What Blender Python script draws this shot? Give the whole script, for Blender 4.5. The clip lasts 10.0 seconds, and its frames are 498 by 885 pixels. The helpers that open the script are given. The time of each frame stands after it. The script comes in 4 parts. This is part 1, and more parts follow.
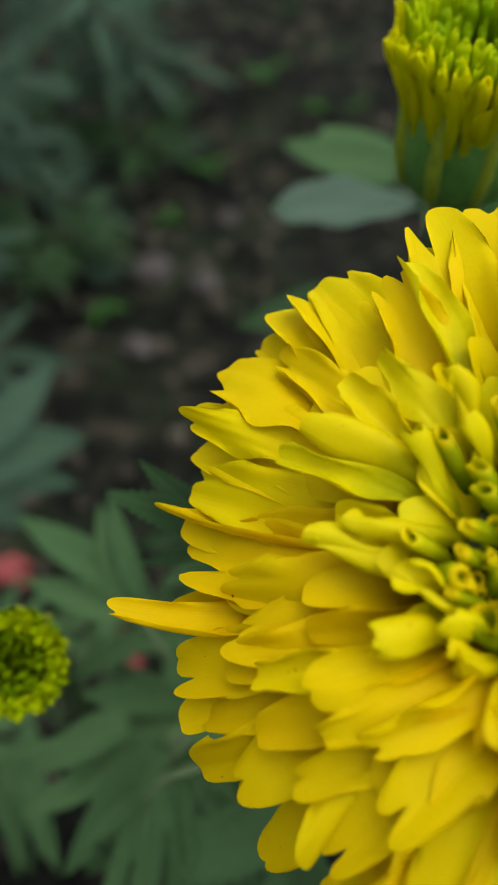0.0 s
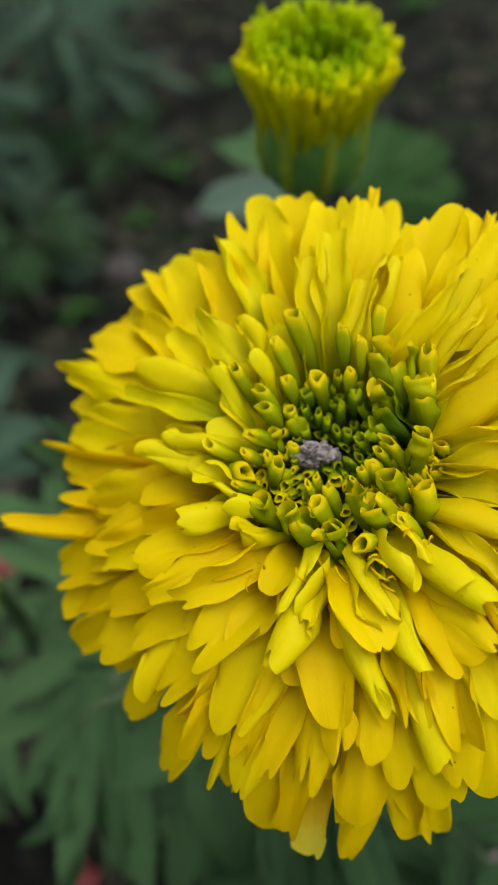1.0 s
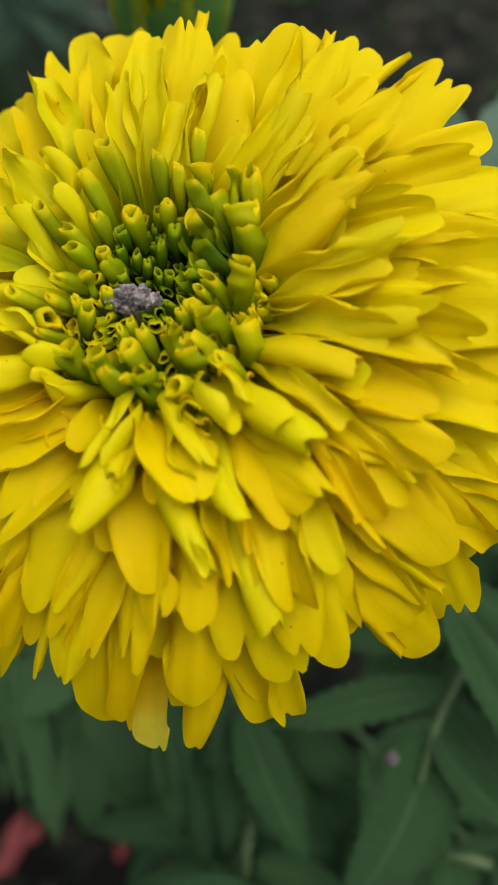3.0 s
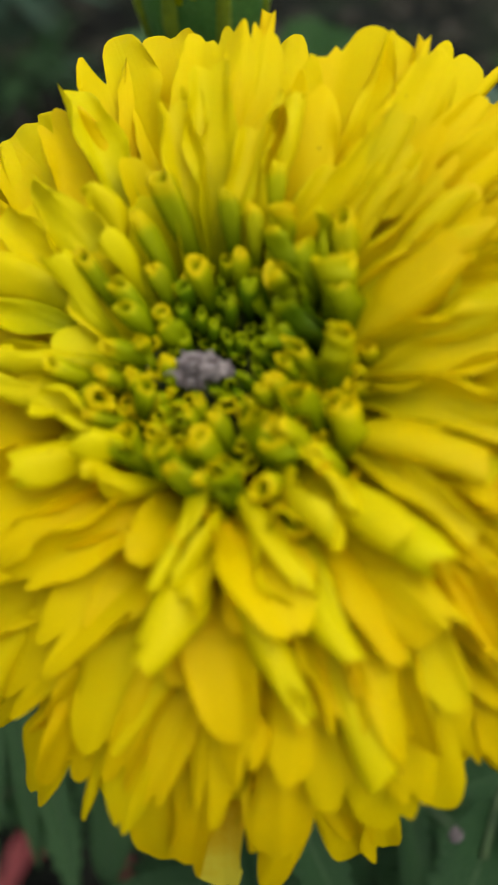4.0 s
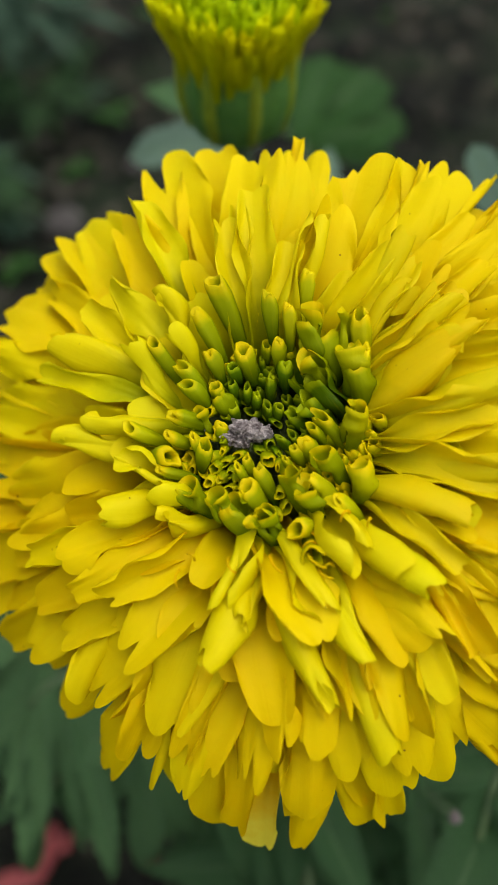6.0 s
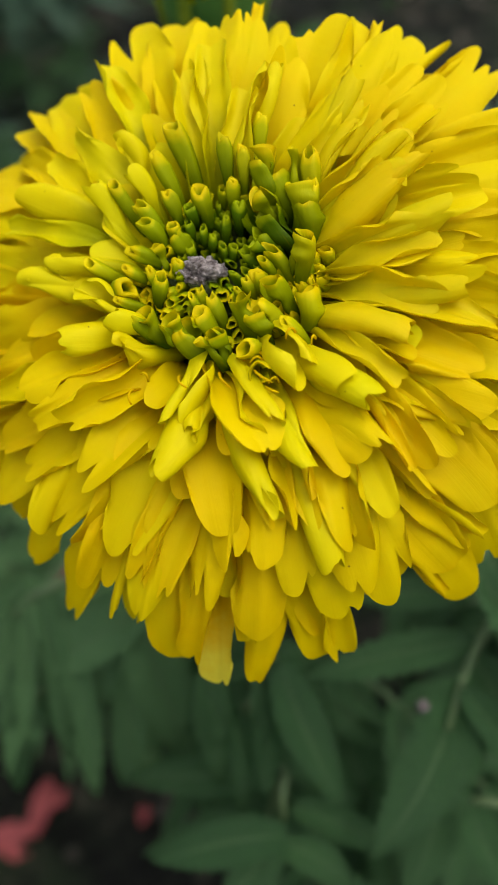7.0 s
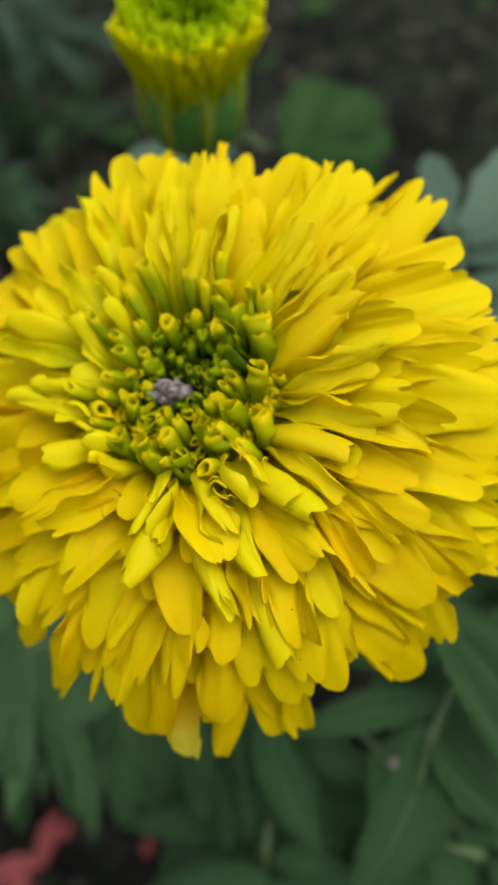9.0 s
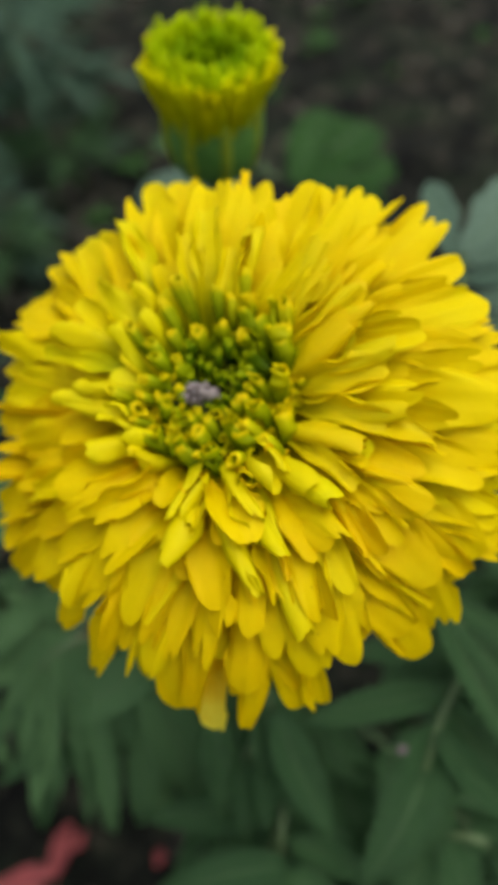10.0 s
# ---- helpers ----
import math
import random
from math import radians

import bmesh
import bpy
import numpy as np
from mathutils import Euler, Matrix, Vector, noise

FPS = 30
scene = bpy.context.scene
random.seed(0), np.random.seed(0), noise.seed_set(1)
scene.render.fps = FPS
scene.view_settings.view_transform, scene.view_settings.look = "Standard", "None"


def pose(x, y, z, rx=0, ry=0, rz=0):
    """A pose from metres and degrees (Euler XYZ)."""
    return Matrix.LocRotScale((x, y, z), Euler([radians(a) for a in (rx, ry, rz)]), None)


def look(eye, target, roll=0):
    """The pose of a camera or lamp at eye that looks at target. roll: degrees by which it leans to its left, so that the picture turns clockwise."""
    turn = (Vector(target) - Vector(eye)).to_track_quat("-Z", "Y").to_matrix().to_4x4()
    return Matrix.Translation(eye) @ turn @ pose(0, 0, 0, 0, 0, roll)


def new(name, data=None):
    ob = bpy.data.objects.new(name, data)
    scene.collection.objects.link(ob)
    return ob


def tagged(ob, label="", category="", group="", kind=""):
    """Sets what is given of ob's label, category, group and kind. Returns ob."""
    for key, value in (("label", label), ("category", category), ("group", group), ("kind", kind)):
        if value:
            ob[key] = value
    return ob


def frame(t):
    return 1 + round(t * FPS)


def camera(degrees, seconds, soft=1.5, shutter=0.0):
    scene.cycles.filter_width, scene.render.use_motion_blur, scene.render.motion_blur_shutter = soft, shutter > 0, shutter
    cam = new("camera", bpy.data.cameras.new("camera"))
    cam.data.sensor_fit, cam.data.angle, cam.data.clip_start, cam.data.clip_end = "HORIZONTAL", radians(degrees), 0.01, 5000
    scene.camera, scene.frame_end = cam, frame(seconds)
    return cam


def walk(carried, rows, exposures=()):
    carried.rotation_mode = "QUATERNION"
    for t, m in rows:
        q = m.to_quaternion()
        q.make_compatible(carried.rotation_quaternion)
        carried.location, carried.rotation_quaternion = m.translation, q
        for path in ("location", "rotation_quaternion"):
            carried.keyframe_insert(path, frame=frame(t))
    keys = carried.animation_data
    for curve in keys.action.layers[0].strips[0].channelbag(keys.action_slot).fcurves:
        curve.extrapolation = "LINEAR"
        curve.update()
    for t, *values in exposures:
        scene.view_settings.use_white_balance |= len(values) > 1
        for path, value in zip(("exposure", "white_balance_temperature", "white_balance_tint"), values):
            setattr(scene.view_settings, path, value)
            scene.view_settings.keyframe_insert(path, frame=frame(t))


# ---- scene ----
cam = camera(31.5, 10.0)
METRES, EYE, TILT, LEAN, TURN = 0.27, 0.50, -50.0, 0.0, 0.0
ROWS = [
    (0.0, 0.0, 0.0, 0.0, 0.0, 0.0, -0.0),
    (0.5, 0.0561, -0.0596, -0.0225, -0.07, -0.18, 1.4),
    (1.0, 0.0886, -0.1183, -0.0385, -0.03, -0.04, 2.14),
    (1.5, 0.1229, -0.1575, -0.1105, -0.08, -0.0, 2.75),
    (2.0, 0.208, -0.1676, -0.1437, -0.54, -0.49, 3.17),
    (3.5, 0.1363, -0.0132, -0.0692, -2.91, -3.3, 4.87),
    (4.0, 0.1242, 0.009, -0.052, -3.32, -4.12, 4.95),
    (4.5, 0.1035, -0.0178, -0.0476, -3.22, -4.23, 5.01),
    (5.0, 0.1165, -0.0453, -0.0284, -3.04, -3.98, 5.07),
    (6.5, 0.1051, -0.1137, -0.0528, -2.44, -3.55, 4.72),
    (7.0, 0.1287, -0.1108, -0.1131, -2.02, -3.34, 4.66),
    (7.5, 0.1392, -0.1299, -0.0924, -1.25, -3.05, 4.83),
    (8.0, 0.1291, -0.1214, -0.0747, -1.29, -2.95, 4.84),
    (8.5, 0.1541, -0.1272, -0.0678, -1.5, -2.75, 4.85),
    (9.0, 0.1614, -0.165, -0.0607, -1.17, -2.26, 5.05),
    (9.5, 0.1528, -0.1855, -0.0689, -0.95, -1.65, 4.96),
    (10.0, 0.1461, -0.2218, -0.0772, -0.96, -0.51, 5.13),
]
walk(cam, [(t, pose(0, 0, EYE, TILT, LEAN, TURN) @ pose(METRES * x, METRES * y, METRES * z, 90 + pitch, roll, yaw)) for t, x, y, z, yaw, pitch, roll in ROWS], exposures=[(0.0, 0.03), (1.0, 0.06), (2.0, 0.06), (3.5, 0.0), (4.0, -0.03), (4.5, 0.03), (5.0, 0.08), (6.5, 0.11), (8.5, 0.10), (10.0, 0.07)])
# a phone lens wide open: sharp on the flower head, soft behind it
cam.data.dof.use_dof = True
cam.data.dof.focus_distance = 0.122
cam.data.dof.aperture_fstop = 18.5

# ---- light: bright overcast sky ----
world = bpy.data.worlds.new("overcast_sky")
scene.world = world
world.use_nodes = True
wn = world.node_tree.nodes
wl = world.node_tree.links
sky = wn.new("ShaderNodeTexSky")
sky.sky_type = "NISHITA"
sky.sun_disc = False
sky.sun_elevation = radians(72)
sky.sun_rotation = radians(100)
sky.dust_density = 4.0
wn["Background"].inputs["Strength"].default_value = 0.204
grey = wn.new("ShaderNodeHueSaturation")
grey.inputs["Saturation"].default_value = 0.45
wl.new(sky.outputs["Color"], grey.inputs["Color"])
wl.new(grey.outputs["Color"], wn["Background"].inputs["Color"])
sun = new("sun", bpy.data.lights.new("sun", "SUN"))
sun.data.energy = 1.1
sun.data.angle = radians(60)
sun.data.color = (1.0, 0.97, 0.92)
sun.matrix_world = look((0.32, 0.22, 1.45), (0.05, 0.15, 0.0))
scene.view_settings.exposure = 0.0


# ---- materials ----
class Mat:
    """A node material with a Principled shader, and short ways to add nodes."""

    def __init__(self, name, rough=0.5, spec=0.4):
        self.m = bpy.data.materials.new(name)
        self.m.use_nodes = True
        self.n, self.l = self.m.node_tree.nodes, self.m.node_tree.links
        self.p = self.n["Principled BSDF"]
        self.p.inputs["Roughness"].default_value = rough
        self.p.inputs["Specular IOR Level"].default_value = spec

    def add(self, kind, **values):
        node = self.n.new("ShaderNode" + kind)
        for key, value in values.items():
            node.inputs[key.replace("_", " ")].default_value = value
        return node

    def noise(self, vector, scale, detail=4.0, rough=0.6):
        node = self.add("TexNoise", Scale=scale, Detail=detail, Roughness=rough)
        self.l.new(vector, node.inputs["Vector"])
        return node.outputs["Fac"]

    def stretch(self, vector, scale):
        node = self.n.new("ShaderNodeMapping")
        node.inputs["Scale"].default_value = scale
        self.l.new(vector, node.inputs["Vector"])
        return node.outputs["Vector"]

    def ramp(self, fac, stops):
        node = self.n.new("ShaderNodeValToRGB")
        el = node.color_ramp.elements
        while len(el) < len(stops):
            el.new(0.5)
        for e, (pos, col) in zip(el, stops):
            e.position, e.color = pos, (*col, 1)
        self.l.new(fac, node.inputs["Fac"])
        return node.outputs["Color"]

    def mix(self, fac, a, b, how="MIX"):
        node = self.n.new("ShaderNodeMix")
        node.data_type, node.blend_type = "RGBA", how
        for socket, value in ((0, fac), (6, a), (7, b)):
            if isinstance(value, (int, float)):
                node.inputs[socket].default_value = value
            elif isinstance(value, tuple):
                node.inputs[socket].default_value = (*value, 1)
            else:
                self.l.new(value, node.inputs[socket])
        return node.outputs[2]

    def maths(self, how, a, b):
        node = self.n.new("ShaderNodeMath")
        node.operation = how
        for socket, value in ((0, a), (1, b)):
            if isinstance(value, (int, float)):
                node.inputs[socket].default_value = value
            else:
                self.l.new(value, node.inputs[socket])
        return node.outputs[0]

    def bump(self, height, strength, distance):
        node = self.add("Bump", Strength=strength, Distance=distance)
        self.l.new(height, node.inputs["Height"])
        self.l.new(node.outputs["Normal"], self.p.inputs["Normal"])
        return node.outputs["Normal"]

    def colour(self, socket):
        self.l.new(socket, self.p.inputs["Base Color"])

    def translucent(self, socket, share):
        """Lets part of the light through, as thin plant tissue does."""
        t = self.add("BsdfTranslucent")
        self.l.new(socket, t.inputs["Color"])
        m = self.add("MixShader", Fac=share)
        self.l.new(self.p.outputs[0], m.inputs[1])
        self.l.new(t.outputs[0], m.inputs[2])
        self.l.new(m.outputs[0], self.n["Material Output"].inputs["Surface"])


def petal_material(name, young, ripe, start, end, share, pale=None, lip=None, gloss=0.06):
    """Thin ray florets: young green base, orange in the yellow petals, running into the ripe colour, fine veins along
    the blade.
    """
    k = Mat(name, 0.5, gloss)
    uv = k.n.new("ShaderNodeUVMap").outputs["UV"]
    sep = k.n.new("ShaderNodeSeparateXYZ")
    k.l.new(uv, sep.inputs[0])
    info = k.n.new("ShaderNodeObjectInfo").outputs["Random"]
    obj = k.n.new("ShaderNodeTexCoord").outputs["Object"]
    soft = k.noise(obj, 160, 3)
    along = k.maths("ADD", sep.outputs["Y"], k.maths("MULTIPLY", k.maths("SUBTRACT", soft, 0.5), 0.5))
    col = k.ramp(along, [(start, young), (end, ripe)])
    # scattered paler tint, a painted stand-in for satin sheen on the blades
    if pale:
        patch = k.ramp(k.noise(obj, 75, 3), [(0.5, (0, 0, 0)), (0.72, (1, 1, 1))])
        col = k.mix(k.maths("MULTIPLY", patch, 0.4), col, pale)
    if lip:
        col = k.mix(k.ramp(along, [(0.86, (0, 0, 0)), (1.0, (1, 1, 1))]), col, lip)
    warm = k.ramp(info, [(0.0, (1.0, 0.97, 0.9)), (0.5, (1.0, 1.0, 1.0)), (1.0, (0.98, 1.04, 1.0))])
    col = k.mix(1.0, col, warm, "MULTIPLY")
    vein = k.noise(k.stretch(uv, (34, 1.3, 1)), 1.0, 3, 0.6)
    col = k.mix(k.maths("MULTIPLY", k.maths("GREATER_THAN", vein, 0.6), 0.06), col, (0.62, 0.36, 0.0))
    fleck = k.noise(obj, 900, 1)
    col = k.mix(k.ramp(fleck, [(0.79, (0, 0, 0)), (0.83, (1, 1, 1))]), col, (0.22, 0.1, 0.01))
    k.colour(col)
    dents = k.maths("MULTIPLY", k.noise(obj, 210, 3), 2.2)
    k.bump(k.maths("ADD", dents, k.maths("ADD", vein, k.maths("MULTIPLY", k.noise(obj, 700, 2), 0.6))), 0.2, 0.0005)
    k.translucent(col, share)
    return k.m


# orange bases here hold the amber shade from between the petals
YELLOW = petal_material("petal_yellow", (0.78, 0.53, 0.0), (0.825, 0.657, 0.0), 0.15, 0.7, 0.40, (0.82, 0.72, 0.005))
# deeper gold of older petals, with lower-front shade mixed into the colour
GOLD_SHADE = petal_material("petal_shaded_gold", (0.78, 0.495, 0.0), (0.81, 0.615, 0.0), 0.15, 0.7, 0.44, (0.80, 0.69, 0.005))
BLEACHED = petal_material("petal_bleached_tip", (0.82, 0.56, 0.0), (0.90, 0.81, 0.075), 0.72, 0.97, 0.52)
LIME = petal_material("petal_lime_yellow", (0.35, 0.375, 0.0), (0.80, 0.69, 0.0), 0.2, 0.66, 0.42, (0.80, 0.78, 0.01), None, 0.10)
STRAP = petal_material("strap_petal_olive_yellow", (0.40, 0.37, 0.0), (0.82, 0.65, 0.0), 0.25, 0.68, 0.45, (0.74, 0.70, 0.01), None, 0.12)
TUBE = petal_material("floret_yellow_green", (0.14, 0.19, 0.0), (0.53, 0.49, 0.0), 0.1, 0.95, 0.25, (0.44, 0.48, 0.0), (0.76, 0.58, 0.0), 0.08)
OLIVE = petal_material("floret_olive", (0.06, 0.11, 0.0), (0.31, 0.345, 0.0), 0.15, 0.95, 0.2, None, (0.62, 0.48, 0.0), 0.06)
# central green, darkened for shade in the hollow, rims lightened where light catches
HEART = petal_material("floret_shaded_green", (0.010, 0.030, 0.0), (0.085, 0.15, 0.0), 0.2, 0.95, 0.12, None, (0.28, 0.33, 0.0), 0.07)
BUDLIME = petal_material("bud_lime", (0.12, 0.24, 0.0), (0.46, 0.58, 0.0), 0.2, 1.0, 0.28)
BUDGREEN = petal_material("bud_petal", (0.38, 0.40, 0.0), (0.76, 0.73, 0.0), 0.1, 0.95, 0.3)
BUDCORE = petal_material("bud_core", (0.05, 0.12, 0.0), (0.24, 0.38, 0.0), 0.2, 1.0, 0.22)


def leaf_material(name, dark, light, rough, spec=0.3):
    k = Mat(name, rough, spec)
    uv = k.n.new("ShaderNodeUVMap").outputs["UV"]
    obj = k.n.new("ShaderNodeTexCoord").outputs["Object"]
    info = k.n.new("ShaderNodeObjectInfo").outputs["Random"]
    blotch = k.noise(obj, 90, 4)
    col = k.ramp(blotch, [(0.3, dark), (0.7, light)])
    col = k.mix(1.0, col, k.ramp(info, [(0.0, (0.75, 0.8, 0.75)), (1.0, (1.2, 1.15, 1.1))]), "MULTIPLY")
    sep = k.n.new("ShaderNodeSeparateXYZ")
    k.l.new(uv, sep.inputs[0])
    off = k.maths("ABSOLUTE", k.maths("SUBTRACT", sep.outputs["X"], 0.5), 0.0)
    rib = k.ramp(off, [(0.012, (1, 1, 1)), (0.045, (0, 0, 0))])
    col = k.mix(k.maths("MULTIPLY", rib, 0.55), col, (0.12, 0.19, 0.085))
    wave = k.n.new("ShaderNodeTexWave")
    wave.inputs["Scale"].default_value = 3.2
    wave.inputs["Distortion"].default_value = 1.5
    slant = k.n.new("ShaderNodeCombineXYZ")
    k.l.new(k.maths("SUBTRACT", k.maths("MULTIPLY", sep.outputs["Y"], 1.6), off), slant.inputs[0])
    k.l.new(slant.outputs[0], wave.inputs["Vector"])
    col = k.mix(k.maths("MULTIPLY", wave.outputs["Fac"], 0.4), col, k.mix(1.0, col, (0.55, 0.6, 0.6), "MULTIPLY"))
    k.colour(col)
    k.bump(k.maths("ADD", wave.outputs["Fac"], k.noise(obj, 400, 3)), 0.6, 0.001)
    k.translucent(col, 0.2)
    return k.m


LEAF = leaf_material("leaf_green", (0.025, 0.077, 0.025), (0.063, 0.142, 0.046), 0.45)
# pale grey-green leaves, the sky's gloss on them put into the colour
LEAF_PALE = leaf_material("leaf_sky_gloss_green", (0.100, 0.180, 0.123), (0.166, 0.256, 0.188), 0.42)
LEAF_FRESH = leaf_material("leaf_fresh", (0.017, 0.055, 0.011), (0.032, 0.09, 0.018), 0.6, 0.1)
# blue-green leaves, toned for the dimmer light on plants standing behind
LEAF_DIM_BLUE = leaf_material("leaf_dim_blue_green", (0.030, 0.074, 0.044), (0.074, 0.138, 0.088), 0.5, 0.25)
LEAF_WEED = leaf_material("leaf_weed", (0.035, 0.12, 0.02), (0.07, 0.20, 0.035), 0.5, 0.2)
LEAF_SOFT = leaf_material("leaf_soft_green", (0.066, 0.160, 0.058), (0.132, 0.250, 0.095), 0.5, 0.25)


def plain(name, stops, scale, rough, bump=0.3, distance=0.001, detail=6.0, spec=0.3):
    k = Mat(name, rough, spec)
    obj = k.n.new("ShaderNodeTexCoord").outputs["Object"]
    col = k.ramp(k.noise(obj, scale, detail), stops)
    fine = k.noise(obj, scale * 6, 4)
    col = k.mix(0.45, col, k.ramp(fine, [(0.3, (0.45, 0.45, 0.45)), (0.7, (1.25, 1.25, 1.25))]), "MULTIPLY")
    k.colour(col)
    k.bump(k.maths("ADD", k.noise(obj, scale, 5), fine), bump, distance)
    return k.m


STEM = plain("stem_green", [(0.3, (0.032, 0.07, 0.024)), (0.7, (0.065, 0.11, 0.036))], 150, 0.5, 0.3, 0.0005)
SEPAL = plain("sepal_green", [(0.3, (0.065, 0.18, 0.028)), (0.7, (0.13, 0.28, 0.055))], 120, 0.42, 0.3, 0.0005)
RIDGE = plain("sepal_ridge_yellow_green", [(0.3, (0.20, 0.28, 0.02)), (0.7, (0.30, 0.36, 0.02))], 120, 0.45, 0.3, 0.0005)
RACHIS = plain("rachis_pale_green", [(0.3, (0.06, 0.108, 0.04)), (0.7, (0.10, 0.148, 0.056))], 150, 0.5, 0.3, 0.0005)


def soil_material():
    """Dark crumbly soil with paler grey clods, darker patches and a thin green film of moss."""
    k = Mat("dark_soil", 0.95, 0.12)
    obj = k.n.new("ShaderNodeTexCoord").outputs["Object"]
    col = k.ramp(k.noise(obj, 26, 8, 0.65), [(0.38, (0.004, 0.004, 0.0035)), (0.53, (0.0125, 0.0142, 0.0095)), (0.68, (0.072, 0.066, 0.046))])
    col = k.mix(0.6, col, k.ramp(k.noise(obj, 150, 6), [(0.3, (0.3, 0.3, 0.3)), (0.7, (1.5, 1.45, 1.4))]), "MULTIPLY")
    moss = k.ramp(k.noise(obj, 11, 5), [(0.48, (0, 0, 0)), (0.64, (1, 1, 1))])
    col = k.mix(k.maths("MULTIPLY", moss, 0.7), col, (0.024, 0.038, 0.017))
    k.colour(col)
    k.bump(k.maths("ADD", k.noise(obj, 40, 6), k.noise(obj, 170, 5)), 0.9, 0.012)
    return k.m


SOIL = soil_material()
CLOD = plain("soil_clod", [(0.35, (0.008, 0.008, 0.006)), (0.62, (0.105, 0.096, 0.070))], 24, 0.95, 0.8, 0.004, 8.0, 0.15)
STONE = plain("grey_pink_stone", [(0.3, (0.036, 0.033, 0.030)), (0.7, (0.095, 0.084, 0.076))], 60, 0.85, 0.5, 0.003)
CRUMB = plain("grey_crumb", [(0.38, (0.19, 0.145, 0.135)), (0.6, (0.74, 0.64, 0.60))], 700, 0.9, 1.0, 0.0012)
SCRAP = plain("dull_pink_scrap", [(0.35, (0.09, 0.076, 0.07)), (0.65, (0.22, 0.185, 0.175))], 500, 0.9, 0.8, 0.0006)
RED = plain("dull_red_petal", [(0.3, (0.20, 0.035, 0.035)), (0.7, (0.36, 0.08, 0.075))], 60, 0.6, 0.3, 0.001)
CORE = plain("receptacle", [(0.3, (0.03, 0.05, 0.003)), (0.7, (0.07, 0.09, 0.006))], 300, 0.6, 0.4, 0.0006)


# ---- small mesh helpers ----
def part(name, bm, material, parent=None, label=""):
    """Links a bmesh, or a ready mesh, as one object under parent."""
    if isinstance(bm, bmesh.types.BMesh):
        me = bpy.data.meshes.new(name)
        bm.normal_update()
        bm.to_mesh(me)
        bm.free()
        me.materials.append(material)
        me.shade_smooth()
    else:
        me = bm
    ob = new(name, me)
    if parent is not None:
        ob.parent = parent
    if label:
        ob["label"] = label
    return ob


def bez(p0, p1, p2, p3, s):
    a = 1 - s
    return p0 * a**3 + p1 * 3 * a * a * s + p2 * 3 * a * s * s + p3 * s**3


def bez_d(p0, p1, p2, p3, s):
    a = 1 - s
    return ((p1 - p0) * a * a + (p2 - p1) * 2 * a * s + (p3 - p2) * s * s).normalized()


def sheet(bm, grid, thick, uvs):
    """Closes a grid of (point, normal) into a thin solid with rounded-off rims; uvs run across and along."""
    rows, cols = len(grid), len(grid[0])
    layer = bm.loops.layers.uv.verify()
    top, low = [], []
    for i in range(rows):
        a, b = [], []
        for j in range(cols):
            p, n = grid[i][j]
            rim = i == rows - 1 or j in (0, cols - 1)
            v = bm.verts.new(p + n * (0 if rim else thick / 2))
            a.append(v)
            b.append(v if rim else bm.verts.new(p - n * thick / 2))
        top.append(a)
        low.append(b)
    for g, flip in ((top, False), (low, True)):
        for i in range(rows - 1):
            for j in range(cols - 1):
                idx = [(i, j), (i, j + 1), (i + 1, j + 1), (i + 1, j)]
                if flip:
                    idx.reverse()
                vs = [g[x][y] for x, y in idx]
                if len(set(vs)) < 3 or bm.faces.get(vs):
                    continue
                try:
                    f = bm.faces.new(vs)
                except ValueError:
                    continue
                for lp, (x, y) in zip(f.loops, idx):
                    lp[layer].uv = uvs[x][y]
    for line in [top[-1], [r[0] for r in top], [r[-1] for r in top]]:
        for a, b in zip(line, line[1:]):
            e = bm.edges.get((a, b))
            if e is not None:
                e.smooth = False


